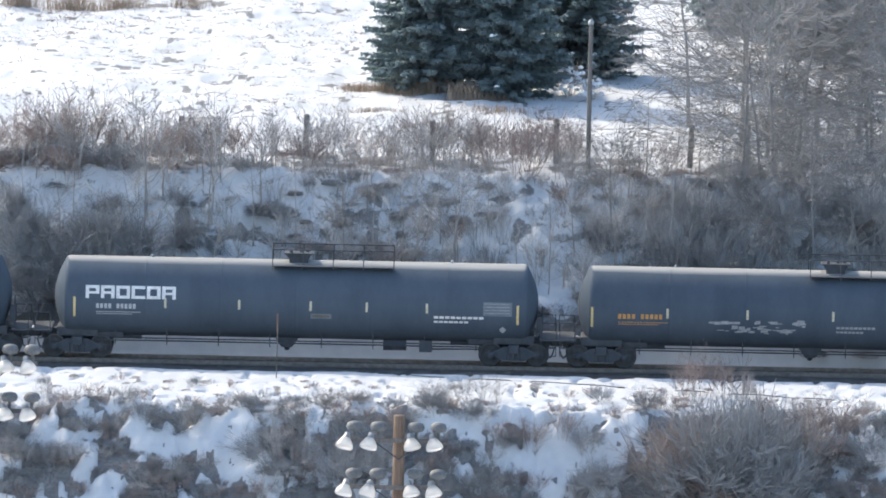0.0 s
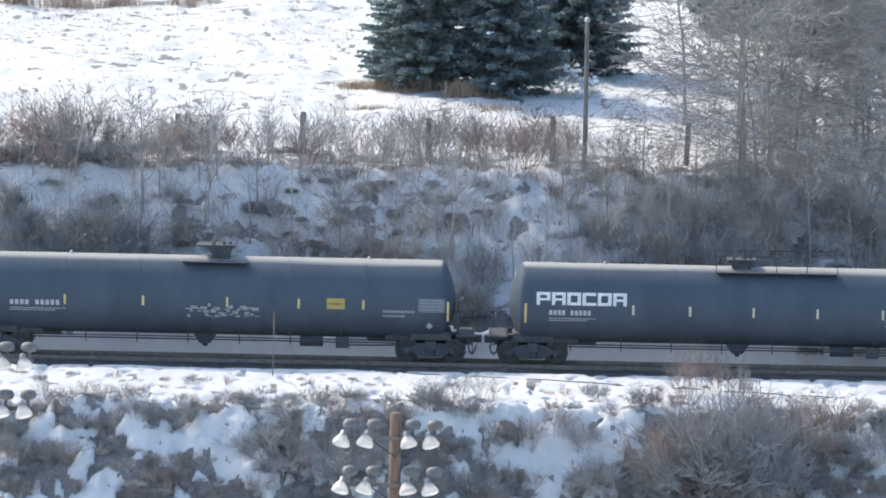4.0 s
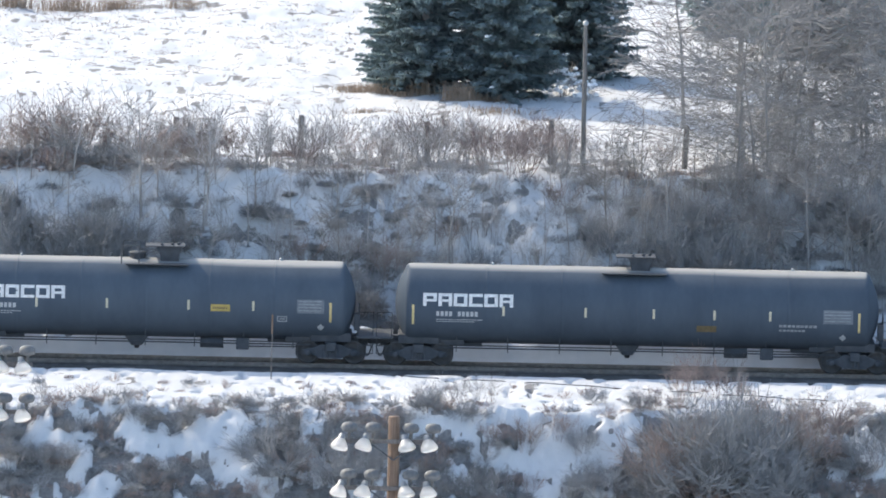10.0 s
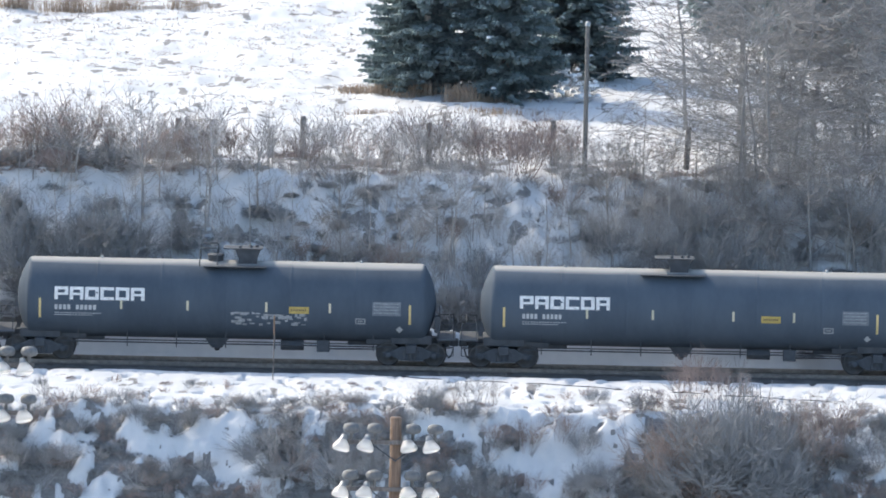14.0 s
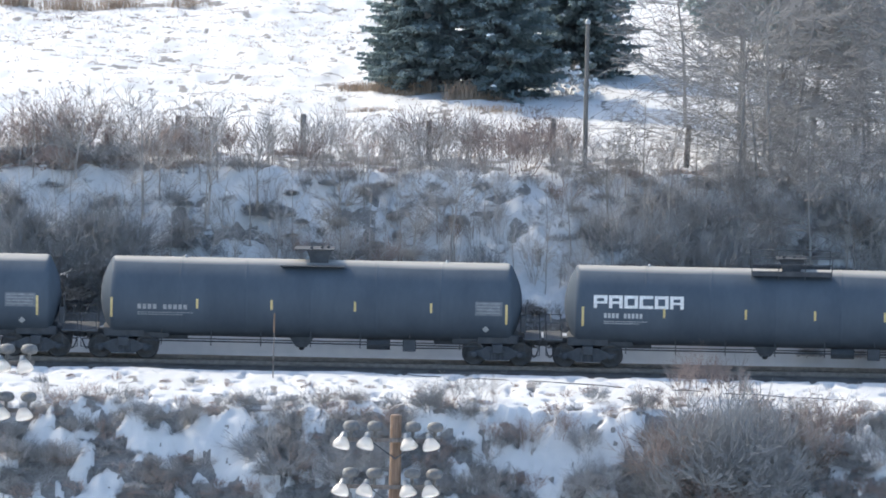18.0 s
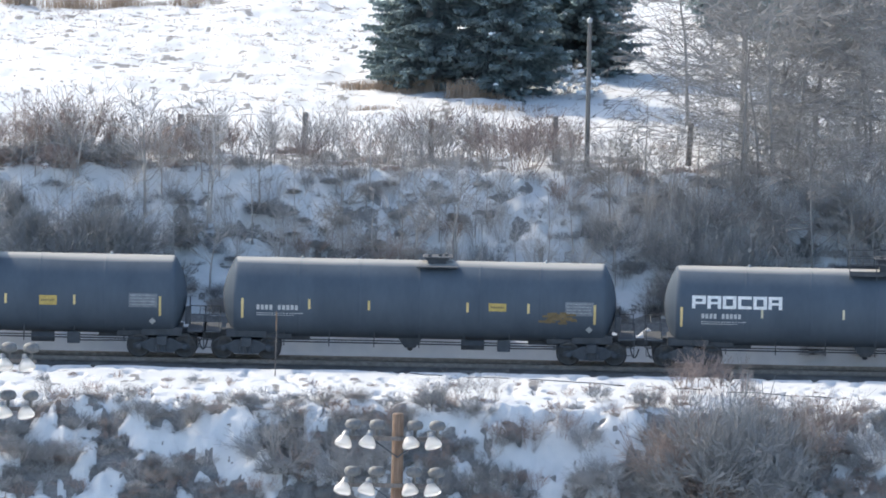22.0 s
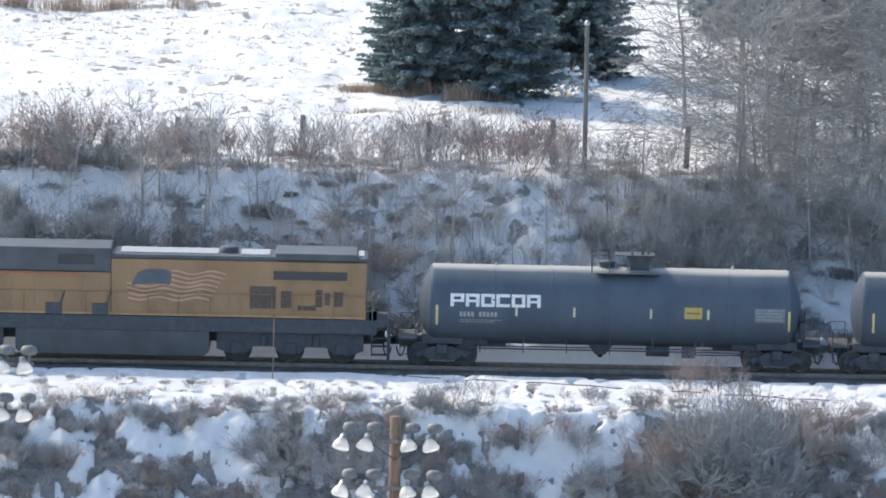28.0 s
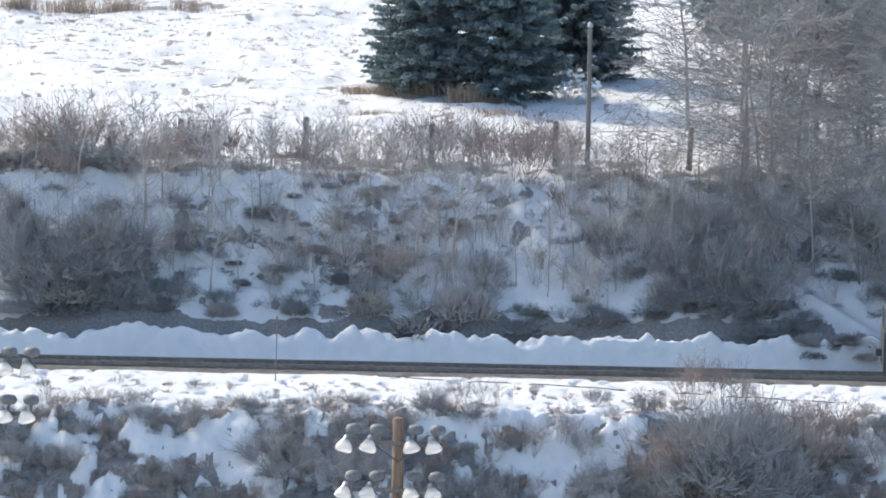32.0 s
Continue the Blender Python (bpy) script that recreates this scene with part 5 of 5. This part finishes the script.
    # rounded clumps on the bank: along, across, width, height
    for x, y, w, h in ((-5.6, 5.6, 1.4, 1.5), (-3.2, 5.6, 2.0, 2.4), (-4.1, 6.6, 1.4, 1.2), (-0.6, 5.0, 3.4, 2.2), (0.9, 5.5, 2.4, 3.4), (-8.7, 5.3, 1.2, 1.4), (-7.9, 6.4, 0.6, 0.6), (-6.6, 7.1, 1.3, 0.9), (-7.3, 8.7, 1.5, 1.5), (-6.3, 8.8, 1.0, 1.1),
                       (-5.5, 8.6, 0.7, 0.5), (-6.1, 8.2, 0.7, 0.4), (-6.0, 9.4, 0.7, 0.6), (-4.1, 8.6, 0.8, 1.0), (-3.1, 9.5, 1.0, 1.2), (-4.4, 9.8, 0.9, 0.6), (-2.3, 9.9, 0.9, 0.5), (-1.7, 8.3, 0.5, 0.8), (0.8, 8.7, 0.6, 0.9), (-2.6, 7.8, 0.9, 0.6), (-1.2, 7.6, 1.1, 0.5),
                       (-11.3, 5.9, 1.2, 1.4), (-16.6, 6.6, 1.0, 2.2), (-17.0, 8.4, 1.2, 1.9), (-15.2, 5.7, 2.6, 2.6), (-13.6, 6.1, 2.2, 2.0), (-14.4, 7.4, 2.4, 2.4), (-12.6, 7.0, 2.0, 2.2), (-17.0, 5.2, 2.0, 1.3), (-12.0, 6.4, 1.2, 1.4), (-16.0, 7.6, 1.4, 1.6),
                       (3.0, 5.3, 1.8, 1.5), (4.6, 5.2, 1.6, 1.2), (6.4, 5.6, 1.8, 1.3), (8.3, 5.6, 1.6, 1.2), (10.8, 5.8, 1.6, 1.4), (13.2, 6.0, 1.4, 1.0), (7.4, 7.0, 1.2, 1.0), (9.4, 7.9, 1.2, 1.0)):
        clumps.place(rng, x, y, h, w / h, 2, pick=rng.randrange(3))
    for i in range(520):
        x, y, w = rng.uniform(-18, 18), rng.uniform(5.4, 10.4), 0.3 + 0.6 * rng.random() ** 1.8
        if slope_patch(x, y) > 0 and off_trail(x, y):
            tufts.clump(rng, x, y, w * 1.15, w * rng.uniform(0.6, 1.0), rng.choice((DARK_BARK, DARK_BARK, BARK)))
    for i in range(110):
        x, y, w = rng.uniform(-18, 2), 10.4 - 3.6 * rng.random() ** 1.3, 0.35 + 0.75 * rng.random() ** 1.5
        if slope_patch(x, y) > -0.03:
            tufts.clump(rng, x, y, w * 1.2, w * rng.uniform(0.5, 0.9), rng.choice((DARK_BARK, DARK_BARK, BARK)))
    for i in range(34):
        x, y = rng.uniform(8, 18), rng.uniform(5.6, 10.4)
        if off_trail(x, y):
            airy.place(rng, x, y, rng.uniform(0.8, 1.9), 1.1)
    for i in range(70):
        x, y, w = rng.uniform(5, 18), rng.uniform(5.6, 10.4), rng.uniform(0.4, 1.1)
        if off_trail(x, y):
            tufts.clump(rng, x, y, w * 1.2, w * rng.uniform(0.6, 1.0), rng.choice((BARK, BARK, DARK_BARK)))
    for x, y, w, h in ((11.4, 4.6, 1.6, 1.1), (12.4, 4.2, 1.5, 1.2), (13.3, 4.4, 1.8, 1.5), (14.2, 3.7, 1.5, 1.2), (15.0, 4.3, 1.8, 1.4), (15.9, 3.6, 1.6, 1.2), (16.8, 4.2, 1.8, 1.3), (17.6, 3.6, 1.6, 1.1), (14.6, 3.0, 1.1, 0.8), (16.4, 3.0, 1.1, 0.8)):
        clumps.place(rng, x, y, h, w / h, 2, pick=rng.randrange(3))
    for x, y, h in ((-11.9, 8.5, 4.8), (-9.3, 8.2, 4.4), (-9.2, 5.9, 3.0), (-14.6, 9.6, 3.4), (-4.0, 7.4, 3.0), (-1.2, 7.2, 3.4), (0.4, 7.3, 3.9), (-6.6, 6.8, 2.8), (6.6, 8.4, 3.6)):
        young.place(rng, x, y, h, 1.0, 5)
    rusty.place(rng, 2.6, 10.4, 1.9, 1.0, label="pinkish-brown leafless shrub among the bank brush")


def plant_crest():
    rng = random.Random(42)
    for i in range(90):
        x = rng.uniform(-18.5, 9)
        y = rng.uniform(10.4, 15.8)
        (airy if rng.random() < 0.7 else rusty).place(rng, x, y, rng.uniform(0.9, 2.2))
    for i in range(26):
        sapling.place(rng, rng.uniform(-18, 9), rng.uniform(10.3, 14.8), rng.uniform(1.6, 3.0))
    for x, y, s in ((-14.7, 11.40, 2.9), (-15.8, 11.60, 2.5), (-17.4, 11.40, 2.2), (-13.3, 11.40, 2.0)):
        rusty.place(rng, x, y, s, 0.9, label="large bare reddish shrub on the crest of the bank")
        thick.place(rng, x + 0.4, y - 0.3, s * 0.45, 1.3)
    for i in range(60):
        tufts.add(rng, rng.uniform(-18, 17), rng.uniform(10.0, 11.4), rng.uniform(0.35, 0.8), 1.3, BARK, 14)
    for i in range(70):
        x, y, w = rng.uniform(-18.5, 14), 10.2 + 5 * rng.random() ** 1.6, rng.uniform(0.4, 1.1)
        tufts.clump(rng, x, y, w * 1.3, w * rng.uniform(0.5, 0.9), rng.choice((BARK, RED_BARK, RED_BARK)))
    for x, y, w, h in ((-17.6, 11.2, 3.0, 2.0), (-15.6, 11.0, 3.0, 2.4), (-13.6, 11.2, 2.4, 1.4)):
        clumps.place(rng, x, y, h, w / h, 2, pick=3)
    for x, y, h in ((7.7, 11.30, 2.4), (9.2, 12.30, 2.6), (-9.4, 12.00, 3.2), (8.0, 12.30, 3.3), (11.0, 11.80, 3.8)):
        sapling.place(rng, x, y, h)
    # the wood at the end of the field
    for i in range(20):
        x = 20 - 8.5 * rng.random() ** 1.4
        tall.place(rng, x, rng.uniform(8.5, 23), rng.uniform(5.5, 9.5), 1.0, 4)
    for x, y, h in ((9.9, 23.80, 9.0), (12.0, 20.80, 10.0), (13.5, 18.80, 9.0), (14.6, 7.14, 6.5), (16.4, 6.72, 6.0)):
        tall.place(rng, x, y, h, 1.0, 5)
    for i in range(30):
        x = 19 - 8.5 * rng.random() ** 1.3
        airy.place(rng, x, rng.uniform(10, 25), rng.uniform(1.2, 2.8), 1.0)
    log = Shape().line([(0, 0, 0), (0.7, 0.1, 0.75), (1.4, 0.1, 1.35), (2.1, 0.2, 2.2)], 0.05, 0.025, 6)
    log.line([(0.7, 0.1, 0.75), (0.2, -0.1, 1.2)], 0.02, 0.008, 4)
    ob = part("dead_branch", log, PALE_BARK)
    ob.matrix_basis = pose(15.2, 8.7, level(15.2, 8.7) - 0.05)
    tagged(ob, "pale barkless dead branch leaning on the bank", "branch")


def plant_front():
    rng = random.Random(43)
    big = ((10.4, -13.13, 4.2, 0.62), (9.2, -12.74, 3.4, 0.7), (11.6, -12.87, 3.5, 0.7), (8.3, -13.26, 2.6, 0.8), (12.3, -13.52, 3.0, 0.7))
    for x, y, s, w in big:
        shrubs = rusty if x < 9.5 else thick
        shrubs.place(rng, x, y, s, w, label="large fuzzy leafless shrub in front of the track")
        thick.place(rng, x + rng.uniform(-0.5, 0.5), y - 0.4, s * 0.72, 0.8)
        (rusty if x < 9.5 else thick).place(rng, x + rng.uniform(-0.9, 0.9), y - 0.6, s * 0.8, 0.85)
    for x, y, s in ((13.9, -11.24, 1.8), (15.0, -11.43, 1.9), (14.5, -12.28, 1.8), (16.6, -12.48, 1.6), (-6.1, -12.54, 1.7), (-5.4, -12.80, 1.4), (-3.4, -13.39, 1.6), (-2.6, -13.13, 1.5), (-10.2, -13.13, 0.9), (-14.0, -12.74, 0.9),
                    (-13.9, -11.30, 0.5), (-15.9, -12.54, 0.9), (-11.3, -10.98, 0.8), (-0.2, -10.00, 1.0), (0.9, -10.13, 0.8), (1.5, -10.26, 0.7), (3.4, -11.37, 1.2), (2.2, -13.33, 1.2), (1.3, -13.46, 1.1), (6.0, -8.10, 0.6),
                    (6.2, -13.00, 1.4), (4.7, -10.85, 1.0), (5.6, -11.24, 0.9), (3.6, -13.19, 0.8), (-9.5, -6.20, 0.35), (-15.2, -6.90, 0.4)):
        (thick if rng.random() < 0.6 else rusty).place(rng, x, y, s, 1.0)
        if s > 0.8:
            airy.place(rng, x + rng.uniform(-0.4, 0.4), y, s * 1.1, 0.9)
    for i in range(620):
        x, y = rng.uniform(-17, 17), rng.uniform(-14.8, -8.8)
        if front_patch(x, fall(y)) < -0.02:
            continue
        if i % 6:
            tufts.add(rng, x, y, rng.uniform(0.25, 0.7), 1.6, (RED_BARK, DARK_BARK, BARK)[i % 3], 20)
        else:
            (thick if rng.random() < 0.6 else rusty).place(rng, x, y, rng.uniform(0.4, 0.9), 1.15)
    for i in range(520):
        x, y, w = rng.uniform(-17, 17), -8.6 - 6.6 * rng.random() ** 0.8, 0.4 + 0.6 * rng.random() ** 1.6
        if front_patch(x, fall(y)) < 0.0:
            continue
        tufts.clump(rng, x, y, w * 1.2, w * rng.uniform(0.55, 0.9), rng.choice((DARK_BARK, DARK_BARK, BARK, RED_BARK, RED_BARK)))
    for i in range(150):
        x, y, w = rng.uniform(-16, 9), rng.uniform(-15.2, -10.6), rng.uniform(0.6, 1.1)
        if front_patch(x, fall(y)) < 0.04:
            continue
        tufts.clump(rng, x, y, w * 1.2, w * rng.uniform(0.5, 0.85), rng.choice((DARK_BARK, DARK_BARK, BARK, RED_BARK)))
    for x, y, w, h in ((10.6, -13.2, 3.4, 3.4), (11.8, -13.2, 3.0, 3.0), (9.2, -13.2, 3.0, 2.6), (13.0, -13.2, 2.2, 2.2), (14.4, -11.6, 1.8, 1.8), (15.2, -11.8, 1.6, 1.6), (-6.0, -12.8, 1.8, 1.8), (-3.2, -13.2, 2.0, 2.0), (-10.4, -13.2, 1.2, 1.0), (2.0, -13.4, 1.6, 1.5), (5.9, -12.6, 1.8, 1.7)):
        clumps.place(rng, x, y, h * 0.8, w / h / 0.8, 2, pick=rng.choice((0, 1, 0, 3)))
    for x, y, s in ((13.2, -13.0, 2.6), (12.6, -12.6, 2.9), (8.6, -12.6, 2.6)):
        airy.place(rng, x, y, s, 0.85)
    for i in range(26):
        w = rng.uniform(0.2, 0.45)
        tufts.clump(rng, rng.uniform(-17, 17), rng.uniform(-8.8, -4.6), w * 1.3, w, RED_BARK)
        tufts.add(rng, rng.uniform(-17, 17), rng.uniform(-9.5, -5.0), rng.uniform(0.15, 0.4), 1.2, RED_BARK)
    for x, y, s in ((10.0, -6.4, 1.75), (10.8, -6.8, 1.5), (9.3, -6.7, 1.3), (11.4, -7.2, 1.1)):
        rusty.place(rng, x, y, s, 0.85, label="fine pinkish leafless shrub beside the track")
    for x, y, h in ((-0.6, -8.3, 1.0), (0.0, -8.5, 0.8), (0.5, -8.2, 1.1), (1.0, -8.6, 0.9), (1.6, -8.2, 1.2), (2.1, -8.0, 0.9)):
        airy.place(rng, x, y, h, 1.3, 8, label="sparse dark weed stalks leaning over the snow")
    sapling.place(rng, 14.2, -13.3, 2.3, pick=1)


plant_slope()
plant_crest()
plant_front()
tufts.build("low leafless brush and weeds sticking out of the snow")
for kinds in (airy, rusty, thick, clumps, young, sapling, tall):
    kinds.clear()

for seed, x, y, h, w, sn in ((1, -0.8, 33.60, 15, 2.95, 0.0), (2, 2.4, 32.60, 16, 2.7, 0.004), (3, 5.6, 38.80, 15, 2.9, 0.03), (4, 15.2, 46.80, 14, 2.6, 0.02), (5, 18.6, 43.80, 15, 2.6, 0.02), (6, 12.6, 52.80, 13, 2.4, 0.02), (7, 21.0, 48.80, 14, 2.6, 0.0)):
    spruce(seed, h, w, "large dark green spruce with branches down to the snow", pose(x, y, level(x, y) - 0.05), sn)


def plant_grass():
    rng = random.Random(44)
    for x, y, h, sp, n in ((-19.0, 55.00, 1.1, 0.5, 300), (-16.6, 55.40, 1.1, 0.9, 460), (-14.4, 56.20, 0.9, 0.5, 260), (-11.6, 57.30, 0.8, 0.5, 200), (-1.0, 32.20, 1.0, 0.3, 300), (0.7, 30.60, 1.1, 0.35, 360), (2.0, 28.00, 0.5, 0.7, 260), (-3.0, 27.20, 0.4, 0.6, 220), (-3.2, 33.00, 0.55, 0.7, 420), (-2.2, 32.60, 0.75, 0.5, 420), (-1.6, 31.60, 0.4, 0.4, 200), (-4.0, 33.6, 0.35, 0.3, 160), (1.6, 31.20, 0.5, 0.6, 240)):
        ob = part("grass_clump", grass_clump(rng.randrange(999), h, sp, n), DRYGRASS)
        ob.matrix_basis = pose(x, y, level(x, y))
        tagged(ob, "clump of tan dead grass standing out of the snow", "grass", "grass clumps", "stuff")
    s = Shape()
    for i in range(2600):
        x, y = rng.uniform(-22, 22), rng.uniform(10.6, 62) if i % 3 else rng.uniform(40, 62)
        z = level(x, y)
        wide = rng.uniform(0.15, 0.5)
        for j in range(10):
            a, l = rng.uniform(0, 6.28), rng.uniform(0.1, 0.38)
            q = Vector((x + rng.gauss(0, wide), y + rng.gauss(0, 0.1), z - 0.03))
            e = q + Vector((math.cos(a) * 0.9, math.sin(a) * 0.9, 0.42)) * l
            w = Vector((math.sin(a), -math.cos(a), 0)) * 0.02
            s.add([q - w, q + w, e], [(0, 1, 2)])
    tagged(part("field_stubble", s, RED_BARK), "short dead weeds and stubble poking through the field snow", "grass", kind="stuff")


plant_grass()


def snowy_shrub(x, y, h):
    """A shrub that still carries snow."""
    rng = random.Random(77)
    ob = shrub("snowy_shrub", "leafless shrub with clumps of snow caught in its twigs", 78, h, 12, 0.7, BARK, 2, 2, 0.014, "shrub", "snowy shrubs", 0.006)
    ob.matrix_basis = pose(x, y, level(x, y))
    s = Shape()
    for i in range(46):
        a, q, z = rng.uniform(0, 6.28), rng.random() ** 0.6 * h * 0.55, rng.uniform(0.1, 0.95) * h
        e = rng.uniform(0.05, 0.16)
        s.lathe([(-e * 0.4, e * 0.7), (0, e), (e * 0.5, e * 0.6), (e * 0.7, 0.004)], 7, "z", at=(q * math.cos(a), q * math.sin(a), z))
    tagged(part("twig_snow", s, WHITE_SNOW, ob, "clumps of bright snow"), kind="stuff")


snowy_shrub(5.0, 33.0, 1.3)
snowy_shrub(5.9, 31.5, 0.9)


# ---- posts and poles ----
def fence_post(x, y, h, r, lean, seed):
    rng = random.Random(seed)
    s = Shape()
    prof = [(-0.3, r * 1.08), (0.3, r * 1.03), (h * 0.6, r), (h - 0.06, r * 0.93), (h, r * 0.7), (h + 0.01, 0.004)]
    s.lathe(prof, 9, "z")
    s.v = [(a + rng.uniform(-0.008, 0.008), b + rng.uniform(-0.008, 0.008), c) for a, b, c in s.v]
    ob = part("fence_post", s, DARKWOOD)
    ob.matrix_basis = pose(x, y, level(x, y), 0, lean, rng.uniform(0, 90))
    tagged(ob, "weathered grey round wooden fence post in brush", "fence post", "fence posts")


for i, (x, y, h, lean) in enumerate(((-10.76, 16.20, 1.15, 0), (-5.67, 14.00, 1.75, 0), (-0.6, 14.00, 1.65, -1), (4.37, 14.40, 1.8, 0), (9.72, 13.40, 1.75, 5))):
    fence_post(x, y, h, 0.12, lean, i)

s = Shape().lathe([(-0.5, 0.105), (2, 0.095), (5.9, 0.08), (6.05, 0.075), (6.07, 0.003)], 12, "z")
pole = thing("utility_pole", "bare grey wooden pole with a metal cap at the field edge", "pole", at=pose(5.62, 11.30, level(5.62, 11.30)))
part("shaft", s, DARKWOOD, pole, "weathered round wooden shaft")
part("cap", Shape().lathe([(6.0, 0.11), (6.12, 0.11), (6.2, 0.03), (6.2, 0.003)], 12, "z"), ZINC, pole, "pale metal cap")

cable = [(-2.5 + 0.5 * i, -3.45 - 0.172 * 0.5 * i + 0.05 * math.sin(i * 0.7)) for i in range(37)]
tagged(part("cable", Shape().rope([Vector((x, y, level(x, y) + 0.02)) for x, y in cable], 0.017, 0.017, 6), UNDER), "thin dark cable lying along the snowy verge of the track", "cable")

stake = thing("marker_stake", "thin grey marker stake with a brown blade in the snow", "marker", at=pose(-6.41, -4.54, level(-6.41, -4.54)))
part("rod", Shape().tube((0, 0, -0.3), (0.03, 0, 2.0), 0.022, 0.02, 6), GREYWOOD, stake)
part("blade", Shape().lump(-0.015, 0.05, -0.03, -0.01, 1.75, 2.5, 0.008), WOOD, stake, "brown upright blade")


def lamp_head(parent, x, y, z, tilt, up):
    """A floodlight: a grey housing over a bell of glass."""
    if up:
        s = Shape().lathe([(0.0, 0.045), (0.2, 0.05), (0.24, 0.2), (0.34, 0.25), (0.46, 0.2), (0.5, 0.09), (0.51, 0.004)], 18, "z")
        return part("ballast_can", s, DULLZINC, parent, "grey domed control housing", at=pose(x, y, z, 0, 0, 0))
    s = Shape().lathe([(0.02, 0.004), (0.02, 0.07), (-0.1, 0.1), (-0.16, 0.13)], 18, "z")
    h = part("floodlight", s, ZINC, parent, "bell-shaped floodlight head", at=pose(x, y, z, tilt[0], tilt[1], 0))
    g = Shape().lathe([(-0.10, 0.09), (-0.2, 0.17), (-0.32, 0.24), (-0.42, 0.26), (-0.46, 0.22), (-0.47, 0.004)], 22, "z")
    part("bell", g, LAMPGLASS, h, "pale ribbed glass bell catching the sun")
    return h


def lamp_pole(x, y, top, gap):
    base = level(x, y)
    ob = thing("floodlight_pole", "brown wooden yard pole with two crossarms of bell floodlights", "light pole", "floodlight poles", pose(x, y, base))
    t = top - base
    part("pole", Shape().lathe([(-1, 0.24), (t * 0.5, 0.2), (t - 0.03, 0.165), (t, 0.15), (t + 0.01, 0.004)], 16, "z"), WOOD, ob, "brown wooden pole")
    for k, z in enumerate((t - 0.72, t - 0.72 - gap)):
        arm = part("crossarm", Shape().lump(-1.75, 1.3, -0.24, -0.14, z - 0.06, z + 0.06, 0.012), GREYWOOD, ob, "grey timber crossarm")
        for bx in (-0.75, 0.65):
            arm_b = Shape().tube((bx, -0.19, z - 0.02), (0.0, -0.19, z - 0.55), 0.022, n=6)
            part("brace", arm_b, UNDER, ob, "thin steel brace")
        for i, lx in enumerate((-1.5, -0.8, 0.3, 0.95)):
            lamp_head(arm, lx, -0.28, z + 0.2, (-18, 14 if lx < 0 else -14), False)
            lamp_head(arm, lx + 0.2, -0.19, z + 0.05, (0, 0), True)


lamp_pole(-1.24, -100.0, 10.69, 1.38)
lamp_pole(-13.12, -100.0, 12.74, 1.4)


# ---- movement ----
# seconds and metres that the train has gone
RUN = [
    (0, -0.01), (0.5, 4.73), (1, 9.44), (1.5, 14.17), (2, 18.89), (2.5, 23.67), (3, 28.41), (3.5, 33.16),
    (5.5, 52.23), (6, 57.01), (6.5, 61.82), (7, 66.59), (7.5, 71.38), (8, 76.18), (8.5, 80.96), (9, 85.77),
    (9.5, 90.60), (10, 95.42), (10.5, 100.23), (11, 105.07), (11.5, 109.89), (12, 114.76), (12.5, 119.59), (13, 124.45),
    (13.5, 129.36), (14, 134.21), (14.5, 139.07), (16.5, 158.71), (17, 163.67), (17.5, 168.60), (18, 173.53), (18.5, 178.47),
    (19, 183.41), (19.5, 188.36), (20, 193.34), (20.5, 198.29), (21, 203.29), (21.5, 208.30), (22, 213.26), (22.5, 218.23),
    (23, 223.24), (23.5, 228.22), (24, 233.26), (24.5, 238.26), (25, 243.28), (25.5, 248.34), (27.5, 268.50), (28, 273.27),
    (28.5, 278.33), (29, 283.42), (29.5, 288.54), (30, 293.57), (30.5, 298.71), (31, 303.72), (31.5, 308.83), (32, 313.96),
]


def gone(t):
    return float(np.interp(t, [a for a, _ in RUN], [b for _, b in RUN]))


def motions():
    for ob, x0 in TRAIN:
        walk(ob, [(t, pose(x0 + s, 0, 0)) for t, s in RUN])
    beats = [i * 2 / FPS for i in range(int(32 * FPS / 2) + 1)]
    for r in (0.457, 0.53):
        turns = [(t, math.degrees(gone(t) / r)) for t in beats]
        for ob, x, rad in WHEELSETS:
            if rad == r:
                walk(ob, [(t, pose(x, 0, r, 0, a % 360, 0)) for t, a in turns])


motions()
